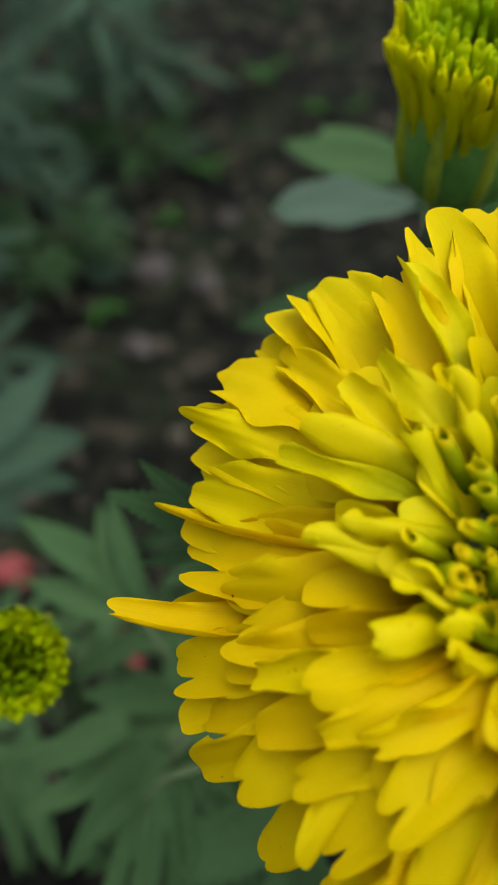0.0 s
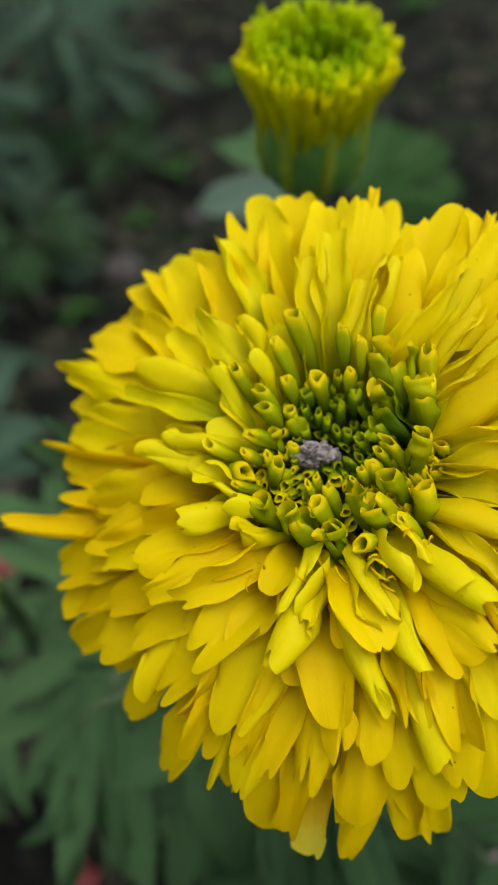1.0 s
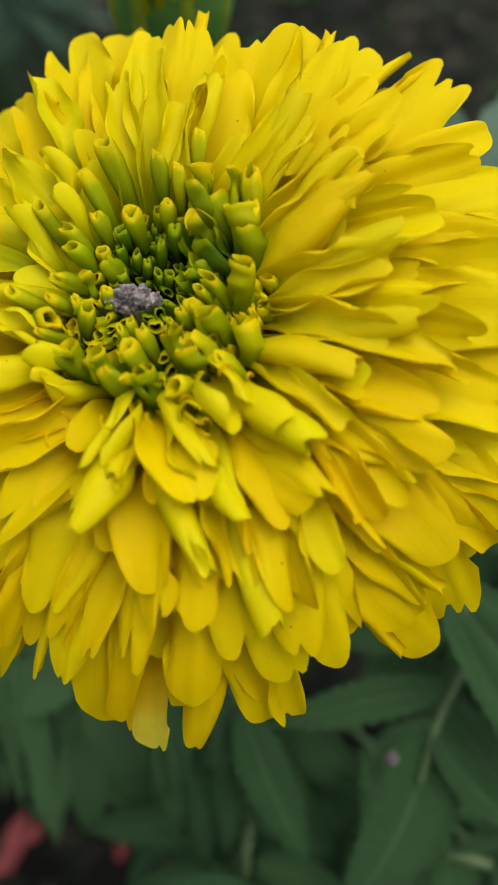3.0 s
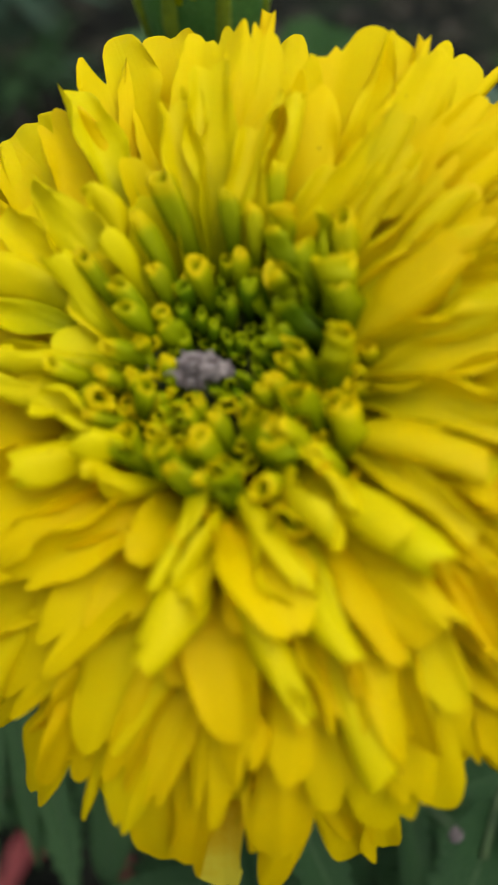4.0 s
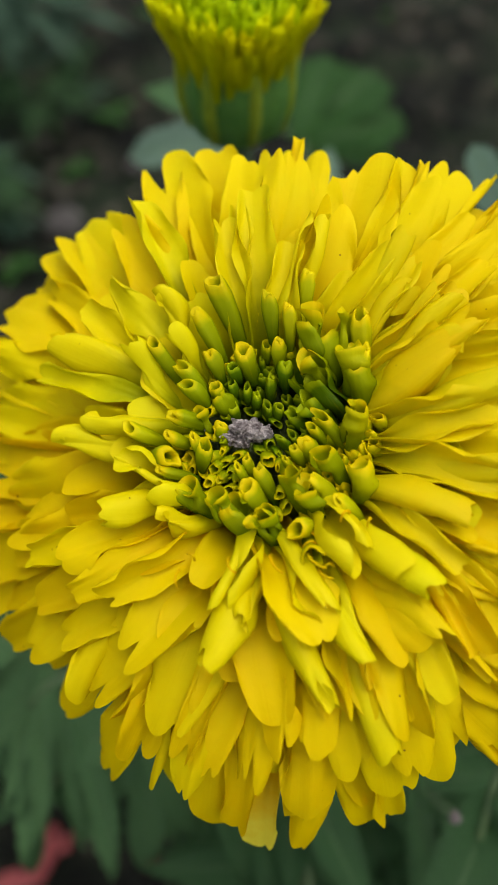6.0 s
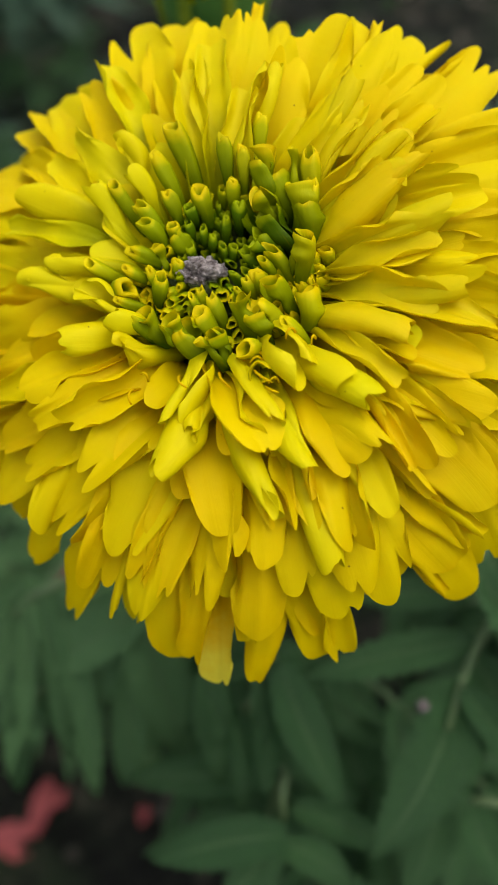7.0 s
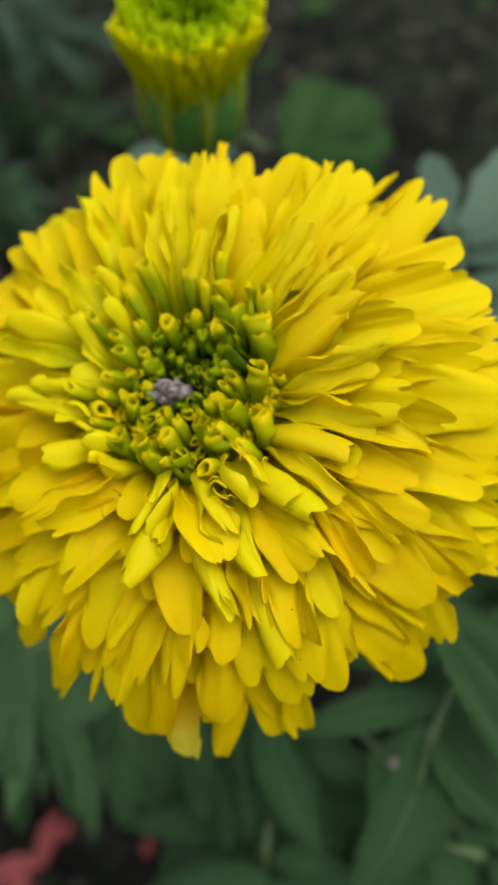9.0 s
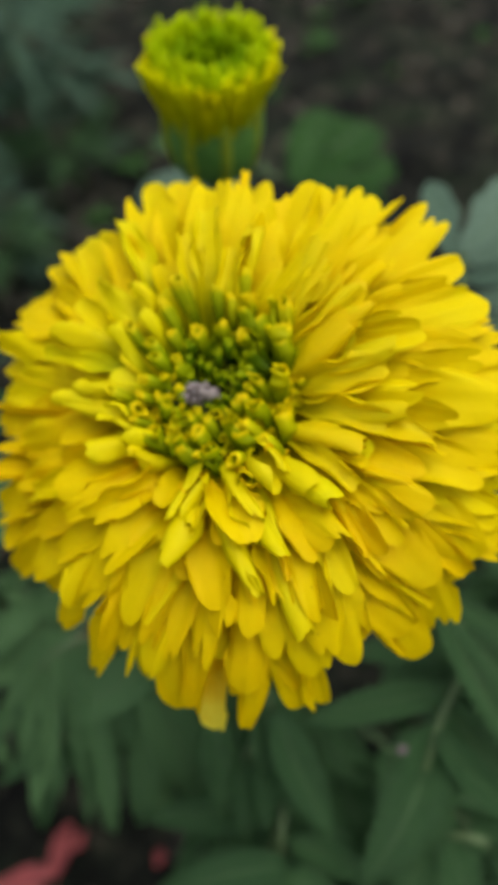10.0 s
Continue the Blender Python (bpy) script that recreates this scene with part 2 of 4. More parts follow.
def blade(bm, rnd, base, d0, d1, tip, side, width, curl=(0.3, 0.3), neck=0.3, lobes=1, notch=0.1, wave=0.0004, twist=0.0, roll=0.0, end=0.9, full=0.8, corner=0.22, pleat=0.03, rows=20, cols=17, thick=0.00028, scroll=0.0):
    """A ray floret from base to tip. curl: the angle its section bends through at the base and at the tip (a tube near 6);
    neck, end: how wide it is at the base and the tip; lobes, notch: the teeth of its tip."""
    length = (tip - base).length
    p1, p2 = base + d0 * length * 0.4, tip - d1 * length * 0.4
    flat = width
    top = max(curl[1], 0.01)
    if top > math.pi:
        flat = top * width / 2
    elif top > 0.2:
        flat = top * width / (2 * math.sin(top / 2))
    ph, shift = rnd.uniform(0, 9), rnd.uniform(-0.25, 0.25)
    clefts = [(rnd.uniform(-0.6, 0.6), rnd.uniform(0.10, 0.16), notch * rnd.uniform(0.5, 1.5)) for _ in range(lobes)]
    grid, uvs = [], []
    for i in range(rows):
        s0 = i / (rows - 1)
        line, uvl = [], []
        for j in range(cols):
            q = -1 + 2 * j / (cols - 1)
            edge = corner * (0.4 * q * q + 0.6 * q**6) + sum(d * math.exp(-abs(q - at) / w) for at, w, d in clefts) + 0.008 * math.sin(6 * q + ph)
            s = s0 * (1 - edge * s0**3 * min(1.0, flat / length * 2.2))
            c = bez(base, p1, p2, tip, s)
            t = bez_d(base, p1, p2, tip, s)
            n = t.cross(side).normalized()
            sd = n.cross(t).normalized()
            a = roll + twist * s
            sd, n = sd * math.cos(a) + n * math.sin(a), n * math.cos(a) - sd * math.sin(a)
            rise = min(1.0, s0 / full)
            w = neck + (1 - neck) * rise * rise * (3 - 2 * rise)
            if s0 > 0.7:
                x = (s0 - 0.7) / 0.3
                w *= 1 - (1 - end) * x * x
            w *= flat * (1 + 0.06 * math.sin(9 * s0 + ph + (1 if q > 0 else 4)) + 0.035 * math.sin(21 * s0 + 2 * ph + (0 if q > 0 else 2)))
            cu = curl[0] + (curl[1] - curl[0]) * s0
            if abs(cu) < 0.05:
                cu = 0.05
            r = w / cu * (1 + scroll * q)
            ang = q * cu / 2
            off = sd * (r * math.sin(ang)) + n * (r * (1 - math.cos(ang)))
            wob = pleat * w * math.cos(2.6 * math.pi * q + ph) * s0 + wave * (0.3 + s0) * (math.sin(4 * s0 + ph + 2 * q) + 0.8 * q * q * math.sin(13 * s0 + 2 * ph + 3 * q) + 0.35 * q**4 * math.sin(21 * s0 + 3 * ph + 5 * q))
            nn = (n * math.cos(ang) - sd * math.sin(ang)).normalized()
            line.append((c + off + nn * wob, nn))
            uvl.append(((q + 1) / 2, s0))
        grid.append(line)
        uvs.append(uvl)
    sheet(bm, grid, thick, uvs)
    return bm


def lathe(bm, rings, sides=32, ribs=0, depth=0.0):
    """A turned body from (radius, height) rings, with ribs round it, closed at both ends."""
    loops = []
    for r, z in rings:
        loops.append([bm.verts.new((r * (1 + depth * math.cos(ribs * a)) * math.cos(a), r * (1 + depth * math.cos(ribs * a)) * math.sin(a), z)) for a in [2 * math.pi * k / sides for k in range(sides)]])
    for a, b in zip(loops, loops[1:]):
        for k in range(sides):
            bm.faces.new((a[k], a[(k + 1) % sides], b[(k + 1) % sides], b[k]))
    bm.faces.new(list(reversed(loops[0])))
    bm.faces.new(loops[-1])
    return bm


def rod(bm, points, radii, sides=10):
    """A round stalk along points."""
    loops = []
    for i, p in enumerate(points):
        t = (points[min(i + 1, len(points) - 1)] - points[max(i - 1, 0)]).normalized()
        x = t.orthogonal().normalized() if i == 0 else (x - t * x.dot(t)).normalized()
        y = t.cross(x)
        loops.append([bm.verts.new(p + (x * math.cos(a) + y * math.sin(a)) * radii[i]) for a in [2 * math.pi * k / sides for k in range(sides)]])
    for a, b in zip(loops, loops[1:]):
        for k in range(sides):
            bm.faces.new((a[k], a[(k + 1) % sides], b[(k + 1) % sides], b[k]))
    bm.faces.new(list(reversed(loops[0])))
    bm.faces.new(loops[-1])
    return bm


def stalk(p0, p1, p2, p3, r0, r1, steps=14):
    """A bent stalk as a bmesh, thicker at its start."""
    pts = [bez(Vector(p0), Vector(p1), Vector(p2), Vector(p3), k / steps) for k in range(steps + 1)]
    return rod(bmesh.new(), pts, [r0 + (r1 - r0) * k / steps for k in range(steps + 1)])


def lump(radius, seed, flat=0.6, rough=0.35, level=3):
    """A worn stone or crumb."""
    bm = bmesh.new()
    bmesh.ops.create_icosphere(bm, subdivisions=level, radius=1)
    at = Vector((seed * 3.7, seed * 1.3, seed))
    for v in bm.verts:
        d = 1 + rough * noise.noise(v.co * 1.3 + at) + rough * 0.5 * noise.noise(v.co * 3.5 + at) + rough * 0.3 * noise.noise(v.co * 8 + at)
        v.co = Vector((v.co.x, v.co.y, v.co.z * flat)) * d * radius
    return bm


# ---- ground: one sheet of dark garden soil out to the horizon ----
def ground_height(x, y):
    p = Vector((x, y, 0))
    near = 1 / (1 + (x * x + y * y) / 9)
    return near * (0.014 * noise.noise(p * 6) + 0.011 * noise.noise(p * 19) + 0.007 * noise.noise(p * 55)) - 0.004


bm = bmesh.new()
N = 230
axis = [math.sinh(-7.2 + 14.4 * k / (N - 1)) * 0.12 for k in range(N)]
rows = [[bm.verts.new((x + 0.02, y + 0.55, ground_height(x + 0.02, y + 0.55))) for x in axis] for y in axis]
for a, b in zip(rows, rows[1:]):
    for k in range(N - 1):
        bm.faces.new((a[k], a[k + 1], b[k + 1], b[k]))
tagged(part("ground", bm, SOIL), "dark crumbly garden soil between the marigold plants", "ground", kind="structure")

# crumbs of soil lying on it
rnd = random.Random(5)
bm = bmesh.new()
for k in range(2200):
    x, y = rnd.uniform(-0.5, 0.7), rnd.uniform(0.0, 1.9)
    r = rnd.uniform(0.003, 0.011) * rnd.uniform(0.6, 1.2)
    m = Matrix.LocRotScale((x, y, ground_height(x, y) + r * 0.2), Euler((rnd.uniform(0, 6), rnd.uniform(0, 6), rnd.uniform(0, 6))), (r, r * rnd.uniform(0.6, 1), r * rnd.uniform(0.5, 0.9)))
    bmesh.ops.create_icosphere(bm, subdivisions=1, radius=1, matrix=m)
tagged(part("soil_crumbs", bm, CLOD), "loose dark crumbs of soil scattered over the bed", "soil", kind="stuff")

# ---- the large yellow flower head ----
CENTRE = Vector((0.0393, 0.0528, 0.4146))
FACE = Vector((-0.0302, -0.4227, 0.9058)).normalized()
FX = Vector((0, 1, 0)).cross(FACE).normalized()
FY = FACE.cross(FX)
HEAD = Matrix((FX, FY, FACE)).transposed().to_4x4()
HEAD.translation = CENTRE
DISC = Vector((-0.004, 0.001, 0.0))

# petals by sector: bearing in degrees, reach and height of the tip in millimetres, swing off the radius, width
PETALS_WEST_LOW = [
    (-172, 43.7, -16.4, -8, 7.4), (-168, 52.4, -27.1, -3, 7.4), (-168, 44.7, -17.2, -6, 5.6), (-163, 49.5, -25.3, -8, 8.6), (-156, 43.3, -12.7, -14, 5.5), (-155, 53.2, -27.1, -8, 5.5),
    (-150, 48.5, -18.9, 2, 7.1), (-146, 42.3, -8.6, -16, 4.9), (-136, 46.1, -11, 23, 4.5), (-135, 45.4, -9.4, -9, 6.4), (-133, 37.7, -1.2, -11, 7.8), (-129, 44.6, -7, -11, 3.2),
    (-127, 55.3, -24, -3, 5.6), (-123, 49.5, -12, 2, 6.1), (-120, 44, -4.3, -5, 8.3), (-116, 46.1, -5.9, -9, 3.5), (-113, 49.7, -10.1, 4, 4), (-111, 47.4, -6.6, -4, 5.9),
    (-107, 55.6, -20.1, 2, 8.8),
]
PETALS_SOUTH_WEST = [
    (-104, 54.6, -17.7, -5, 3.8), (-103, 47.8, -6.4, -3, 5.9), (-100, 57.9, -24.9, -3, 4.2), (-98, 41.6, 0.7, 0, 3.8), (-98, 37.3, 3.9, 14, 7.6), (-95, 52, -12.4, -9, 3.1),
    (-94, 56.9, -22.6, -24, 5.1), (-93, 50.7, -10, -8, 6.4), (-91, 41.4, 1.2, -4, 4.7), (-86, 45.8, -3, -4, 4.9), (-86, 37.9, 4, 8, 5.2), (-83, 55.8, -20, 1, 6.1),
    (-81, 38.2, 4, 3, 4.1), (-79, 56.7, -22.3, 7, 4.3), (-79, 50.2, -9.1, -9, 6.7), (-75, 41.7, 1.7, -10, 5.3), (-75, 47.4, -4.8, -9, 8.2), (-71, 42.7, 0.9, -9, 4.1),
    (-70, 32.9, 7.2, -4, 4.5),
]
PETALS_SOUTH = [
    (-70, 50.5, -9.4, -8, 7.1), (-65, 32.4, 7.4, 15, 5.4), (-65, 40.4, 3.1, -6, 5.1), (-59, 33.3, 7.4, 9, 4.4), (-58, 51.8, -11, 13, 8.5), (-57, 57, -22.1, 13, 6.2),
    (-54, 38.4, 5.2, -11, 4.4), (-53, 50.8, -8.7, 18, 4.8), (-52, 56, -19.1, -28, 7.3), (-49, 47.9, -3.7, -7, 7.6), (-48, 39.5, 4.7, -5, 5), (-44, 47.4, -2.3, 2, 7.1),
    (-42, 39.7, 5, 0, 2.9), (-41, 52.8, -10.2, 1, 4.1), (-38, 51.9, -8.1, -10, 7.4), (-37, 39.8, 5.5, 15, 6.1), (-35, 27.3, 9.1, 1, 3.6), (-32, 56.7, -15.7, 20, 5.9),
    (-31, 36.4, 7.4, 5, 6.4),
]
PETALS_SOUTH_EAST = [
    (-31, 54.1, -10.5, 18, 4.8), (-28, 53.1, -8.1, 16, 6.6), (-25, 53, -6.9, 14, 6.2), (-24, 47.2, 0.8, 4, 6.6), (-22, 39.4, 6.6, -8, 2.8), (-20, 53.5, -6.6, 14, 4.8),
    (-18, 51.1, -2.9, 4, 7.5), (-15, 39.4, 7.1, -7, 5.2), (-15, 53.3, -5.5, -7, 6.1), (-9, 33.9, 8.9, 1, 3.6), (-9, 48, 1.8, -6, 8.3), (-8, 53.4, -4.3, -3, 4.4),
    (1, 55.1, -5.6, 14, 6.2), (1, 45, 4.9, -1, 4.8), (3, 46.2, 3.9, -19, 6), (6, 52.7, -2, -1, 7.9), (9, 35.1, 8.4, -6, 4), (10, 50.4, 0.5, 0, 5.8),
    (13, 35.1, 8.2, -16, 4.7),
]
PETALS_EAST = [
    (15, 50, 0.8, 0, 6.3), (20, 45.3, 4.2, -8, 6.4), (26, 51.6, -1.3, -2, 5.3), (34, 36.9, 6.5, 2, 3.5), (37, 41.1, 4.9, 0, 5.4), (40, 58.7, -8, 14, 7.6),
    (43, 42.3, 3.9, 1, 5.5), (44, 34.5, 6.2, 8, 5.5), (53, 52.8, -5.4, 11, 6.9), (54, 44.7, 1.6, 11, 6.1), (56, 30.6, 6.1, 0, 5.1), (61, 46.6, -0.4, 15, 5.4),
    (68, 46.7, -1, 9, 11), (72, 36, 4, 3, 6.4), (78, 43.9, 0.1, 5, 7.4), (84, 44.7, -1.1, 1, 4.1), (90, 49.1, -5.6, -2, 7.4), (97, 55.5, -14.2, -4, 9.6),
    (105, 55.5, -13.5, -4, 9.1),
]
PETALS_NORTH = [
    (117, 46.8, -9, -2, 6.4), (121, 55.5, -22.4, -2, 8.6), (125, 55.5, -22.1, -2, 7.4), (129, 55.5, -25.5, -3, 8), (133, 54.8, -27, -5, 6.9), (136, 49.3, -18.9, 0, 4.6),
    (140, 53.9, -27.1, -4, 6.4), (143, 55.5, -25.6, 5, 9.6), (151, 55.2, -27.1, -1, 4.4), (152, 55.5, -20.7, 3, 4.2), (152, 48.3, -22.7, 8, 8.6), (155, 53, -27.1, -6, 5.4),
    (161, 51.9, -27.1, -5, 7.8), (173, 50.2, -27.1, -11, 9.7), (180, 44.1, -18, -5, 7.1),
]
SPIKES_ALL = [
    (-179, 59.5, -20.2, -18, 4.3), (-118, 51.8, -14.7, 9, 1.9), (-79, 34.5, 6.1, -1, 2), (-61, 54.1, -15.9, 18, 2.4), (-57, 37.2, 5.7, -12, 2.1), (-57, 41.7, 2.4, 1, 2.1),
    (-51, 50.7, -8.3, 22, 2.8), (43, 55.2, -7.3, 4, 1.8), (47, 55.9, -8.2, 6, 2.1), (58, 48.3, -1.5, 14, 2), (81, 49, -4.3, -1, 2.2), (166, 55.5, -27.2, -13, 3.1),
]
ROLLED_FRONT = [
    (-179, 23.5, 1.2, -34, 3.1), (-165, 27.3, 0.4, -22, 3.1), (-164, 19.2, 3.4, -46, 2.2), (-154, 20.5, 3.7, -39, 3), (-119, 24.6, 5.8, 4, 3), (-118, 31.5, 4.5, -15, 3.2),
    (-107, 25.5, 6.7, 1, 3), (-88, 35.8, 5.1, 18, 2.7), (-83, 24.2, 8.1, 25, 2.5), (-79, 43.7, -0.5, -4, 2.6), (-75, 30.6, 7.5, 6, 3.4), (-65, 19.9, 8.5, 9, 4),
    (-57, 23, 8.9, 0, 3.2), (-54, 27.5, 8.8, -2, 3.1), (-36, 25.1, 9.2, -2, 2.8), (-15, 30.5, 9.2, 8, 2.9), (6, 29.4, 8.9, 1, 3.3), (19, 24.3, 8.3, 12, 4.5),
]
ROLLED_BACK = [
    (21, 26.1, 8.3, 5, 2.8), (24, 29.2, 8.1, 6, 3.7), (30, 29.5, 7.9, 11, 2), (39, 27.6, 7.3, 11, 2.6), (46, 26.7, 6.8, 11, 2.2), (54, 32.5, 5.9, 2, 2.1),
    (76, 32.2, 4.5, -1, 2.4), (95, 35.5, 2.3, -4, 2.2), (114, 45.9, -7.3, -2, 2.9), (126, 28.2, 1.3, -8, 3.1), (129, 35.6, -2.4, -5, 2.5), (130, 22.3, 2.5, -5, 2.1),
    (138, 37, -4.9, -7, 2.7), (142, 26.5, 0.5, -18, 3.1), (148, 37.2, -6.5, 0, 3.7), (166, 29.3, -1.9, 2, 2.2), (173, 33.5, -5.1, -12, 3.7),
]
SCOOPS_ALL = [
    (-164, 40.6, -10.7, -13, 4.4), (-160, 35, -4.1, -13, 4.8), (-152, 35.9, -3.6, -14, 4.2), (-146, 32.8, -0.3, -14, 5.7), (-88, 27.7, 7.6, 18, 7.7), (-45, 27.8, 8.9, -4, 3.1),
    (-24, 36.3, 7.8, -9, 4), (-19, 28.1, 9.3, -8, 5.1), (-2, 27, 9.2, 12, 3.2), (1, 26.5, 9.1, 3, 6.2), (31, 24.3, 7.6, 7, 3.4), (34, 30.4, 7.4, 8, 4.6),
    (49, 30.5, 6.4, 5, 4.4), (81, 27.5, 5, -3, 4.1), (90, 37.3, 2.1, -2, 5.3), (100, 33, 2.5, -1, 4.3), (155, 39.2, -9.6, 4, 3.3),
]
# tubes of the disc: bearing, reach, height, heading, run, width
TUBES_OPEN_A = [
    (-176, 15.7, 3.4, -27, 3, 3), (-135, 8.8, 5.1, 123, 5, 2.8), (-93, 13, 7.2, -171, 3, 3), (18, 3.5, 3.7, 130, 4, 1.8), (27, 5.2, 4.1, 125, 7, 3.2), (52, 19.2, 6.4, 92, 7, 2.9),
    (58, 6.6, 2.9, 127, 7, 2.9), (75, 4, 0.9, 134, 5, 2.4), (94, 5.3, -0.2, 80, 2, 1.7), (108, 24.5, 3.5, 110, 10, 2.9), (109, 6.2, -1, 90, 2, 1.9),
]
TUBES_OPEN_B = [
    (109, 14.1, 2.9, 105, 4, 3.3), (118, 9.7, 0.1, 94, 2, 1.8), (119, 12.8, 1.9, 114, 2, 2), (126, 11.4, 1, 102, 2, 1.8), (136, 12.5, 1.5, 111, 2, 2), (137, 23.2, 2, 122, 7, 2.7),
    (138, 9.2, -0.3, 104, 2, 1.8), (139, 17.8, 2.8, 126, 6, 2.6), (145, 15.8, 2.6, 134, 4, 2.9), (169, 21.8, 1.7, 156, 6, 2.6), (178, 11, 2.9, 68, 3, 3.5),
]
TUBES_SHUT_A = [
    (-172, 17.8, 3.3, 166, 5, 2), (-161, 6.1, 2.7, 107, 3, 2), (-160, 16.9, 4, 140, 4, 2.2), (-157, 7.8, 3.5, 120, 3, 2), (-139, 5.7, 3.9, 114, 5, 2.3), (-105, 2.9, 3.7, 130, 2, 1.7),
    (-66, 1.6, 3.4, 126, 3, 2), (-62, 10.9, 7.6, 143, 4, 2.5), (-23, 2.3, 3.8, 127, 4, 2.8), (41, 15.6, 6.7, 81, 4, 2.3), (76, 23, 5.4, 80, 6, 2.1), (83, 17.9, 5.1, 88, 5, 2.2),
]
TUBES_SHUT_B = [
    (85, 10.6, 2.7, 90, 3, 2.1), (89, 13.4, 3.9, 90, 3, 2.4), (91, 19.9, 4.8, 92, 6, 2.4), (97, 9.3, 1, 82, 3, 1.9), (114, 8.2, -0.6, 77, 2, 1.7), (119, 22, 3.2, 115, 9, 2.4),
    (125, 16.1, 3, 110, 4, 2.3), (149, 1.1, 1.2, 130, 3, 1.9), (160, 9.5, 1.1, 100, 2, 2.2), (162, 16, 2.7, 162, 5, 2.9), (172, 12.8, 3, 109, 3, 2), (172, 16.3, 3, 157, 4, 2.2),
]
TUBES_RAGGED_A = [
    (-159, 14, 4.4, 133, 4, 2.8), (-150, 12.1, 4.8, 130, 5, 2.5), (-139, 13.9, 5.3, 137, 5, 3.6), (-123, 11.5, 6.1, 131, 4, 2.9), (-114, 9.8, 6.1, 120, 4, 2.7), (-113, 6.1, 5.2, 127, 6, 2.6),
    (-89, 17.5, 7.7, -91, 3, 2.3), (-88, 7.4, 6.4, 119, 4, 2.2), (-61, 5.5, 6, 126, 5, 2.9), (-35, 9.9, 7.4, 90, 4, 3), (-24, 5.5, 5.9, 124, 5, 3.3), (16, 11.1, 6.8, 72, 4, 3),
]
TUBES_RAGGED_B = [
    (43, 12.7, 6.2, 97, 6, 3), (54, 14.5, 5.9, 91, 5, 3), (62, 19, 5.9, 87, 7, 2.7), (65, 5.5, 1.9, 128, 4, 2.2), (66, 9.2, 3.5, 130, 8, 3.6), (66, 14.3, 5.3, 102, 6, 3.1),
    (69, 18.5, 5.6, 84, 7, 3.1), (76, 12.3, 4.3, 124, 6, 2.9), (78, 16.2, 5, 114, 5, 2.6), (88, 8.6, 1.3, 144, 9, 2.9), (145, 11.7, 1.2, 139, 2, 2.4), (153, 13, 2.1, 123, 3, 2.1),
]


def dome(u, v):
    """Height of the head's outer surface over the point (u, v) of its face."""
    u, v = u / 0.05, v / 0.05
    r2 = u * u + v * v
    h = 0.006 + 0.0063 * u - 0.0047 * v + 0.0007 * u * u + 0.006 * v * v + 0.0088 * u**3 + 0.0043 * u * u * v - 0.0013 * u * v * v
    h += 0.0059 * v**3 - 0.0196 * r2 * r2 - 0.0015 * u * u * r2 + 0.004 * r2 * u * v
    return max(h, -0.028)


plant = tagged(new("marigold_plant"), "tall marigold plant with one large open bright yellow double flower", "flowering plant")
plant.matrix_world = Matrix.Translation((0.052, 0.085, 0))
IN_PLANT = plant.matrix_world.inverted()


def world_part(name, bm, material, parent, label=""):
    """A part whose mesh is given in the world's metres."""
    ob = part(name, bm, material, parent, label)
    ob.matrix_parent_inverse = (parent.matrix_world if parent.parent is None else parent.parent.matrix_world @ parent.matrix_local).inverted()
    return ob


head = part("flower_head", lathe(bmesh.new(), [(0.004, -0.045), (0.009, -0.043), (0.0115, -0.034), (0.0125, -0.024), (0.016, -0.018), (0.019, -0.012), (0.017, -0.007), (0.011, -0.0045), (0.004, -0.0055)], 40), CORE, plant, "large domed bright yellow double marigold flower with an olive green centre")
head.matrix_local = IN_PLANT @ HEAD


def floret(name, bearing, reach, height, swing, width, material, curl, seed, tuck=0.0025, root=0.011, sink=-0.014, **shape):
    """One petal of the head. swing: how far its blade points off the radius; tuck: how deep it lies where the next whorl covers it."""
    rnd = random.Random(seed)
    a, h = radians(bearing), radians(bearing + swing)
    tip = Vector((reach * math.cos(a), reach * math.sin(a), height)) / 1000
    ahead = Vector((math.cos(h), math.sin(h), 0))
    side = Vector((-ahead.y, ahead.x, 0))
    mid = tip - ahead * min(0.014, reach * 0.0004)
    mid.z = dome(mid.x, mid.y) - tuck
    back = mid - DISC
    back.z = 0
    if back.length > root * 1.15:
        foot = DISC + back.normalized() * root + Vector((0, 0, sink))
    else:
        foot = mid - ahead * 0.003
        foot.z = min(sink, mid.z - 0.006)
    d1 = (tip - mid).normalized()
    d0 = ((mid - foot).normalized() + Vector((0, 0, 0.25))).normalized()
    bm = blade(bmesh.new(), rnd, foot, d0, d1, tip, side, width / 1000, curl, twist=rnd.gauss(0, 0.22), **shape)
    return part(name, bm, material, head)


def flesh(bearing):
    """Golden towards the lower front and side, a deeper petal tone with the shade there mixed in; plain yellow
    elsewhere.
    """
    return GOLD_SHADE if 165 < bearing % 360 < 330 else YELLOW


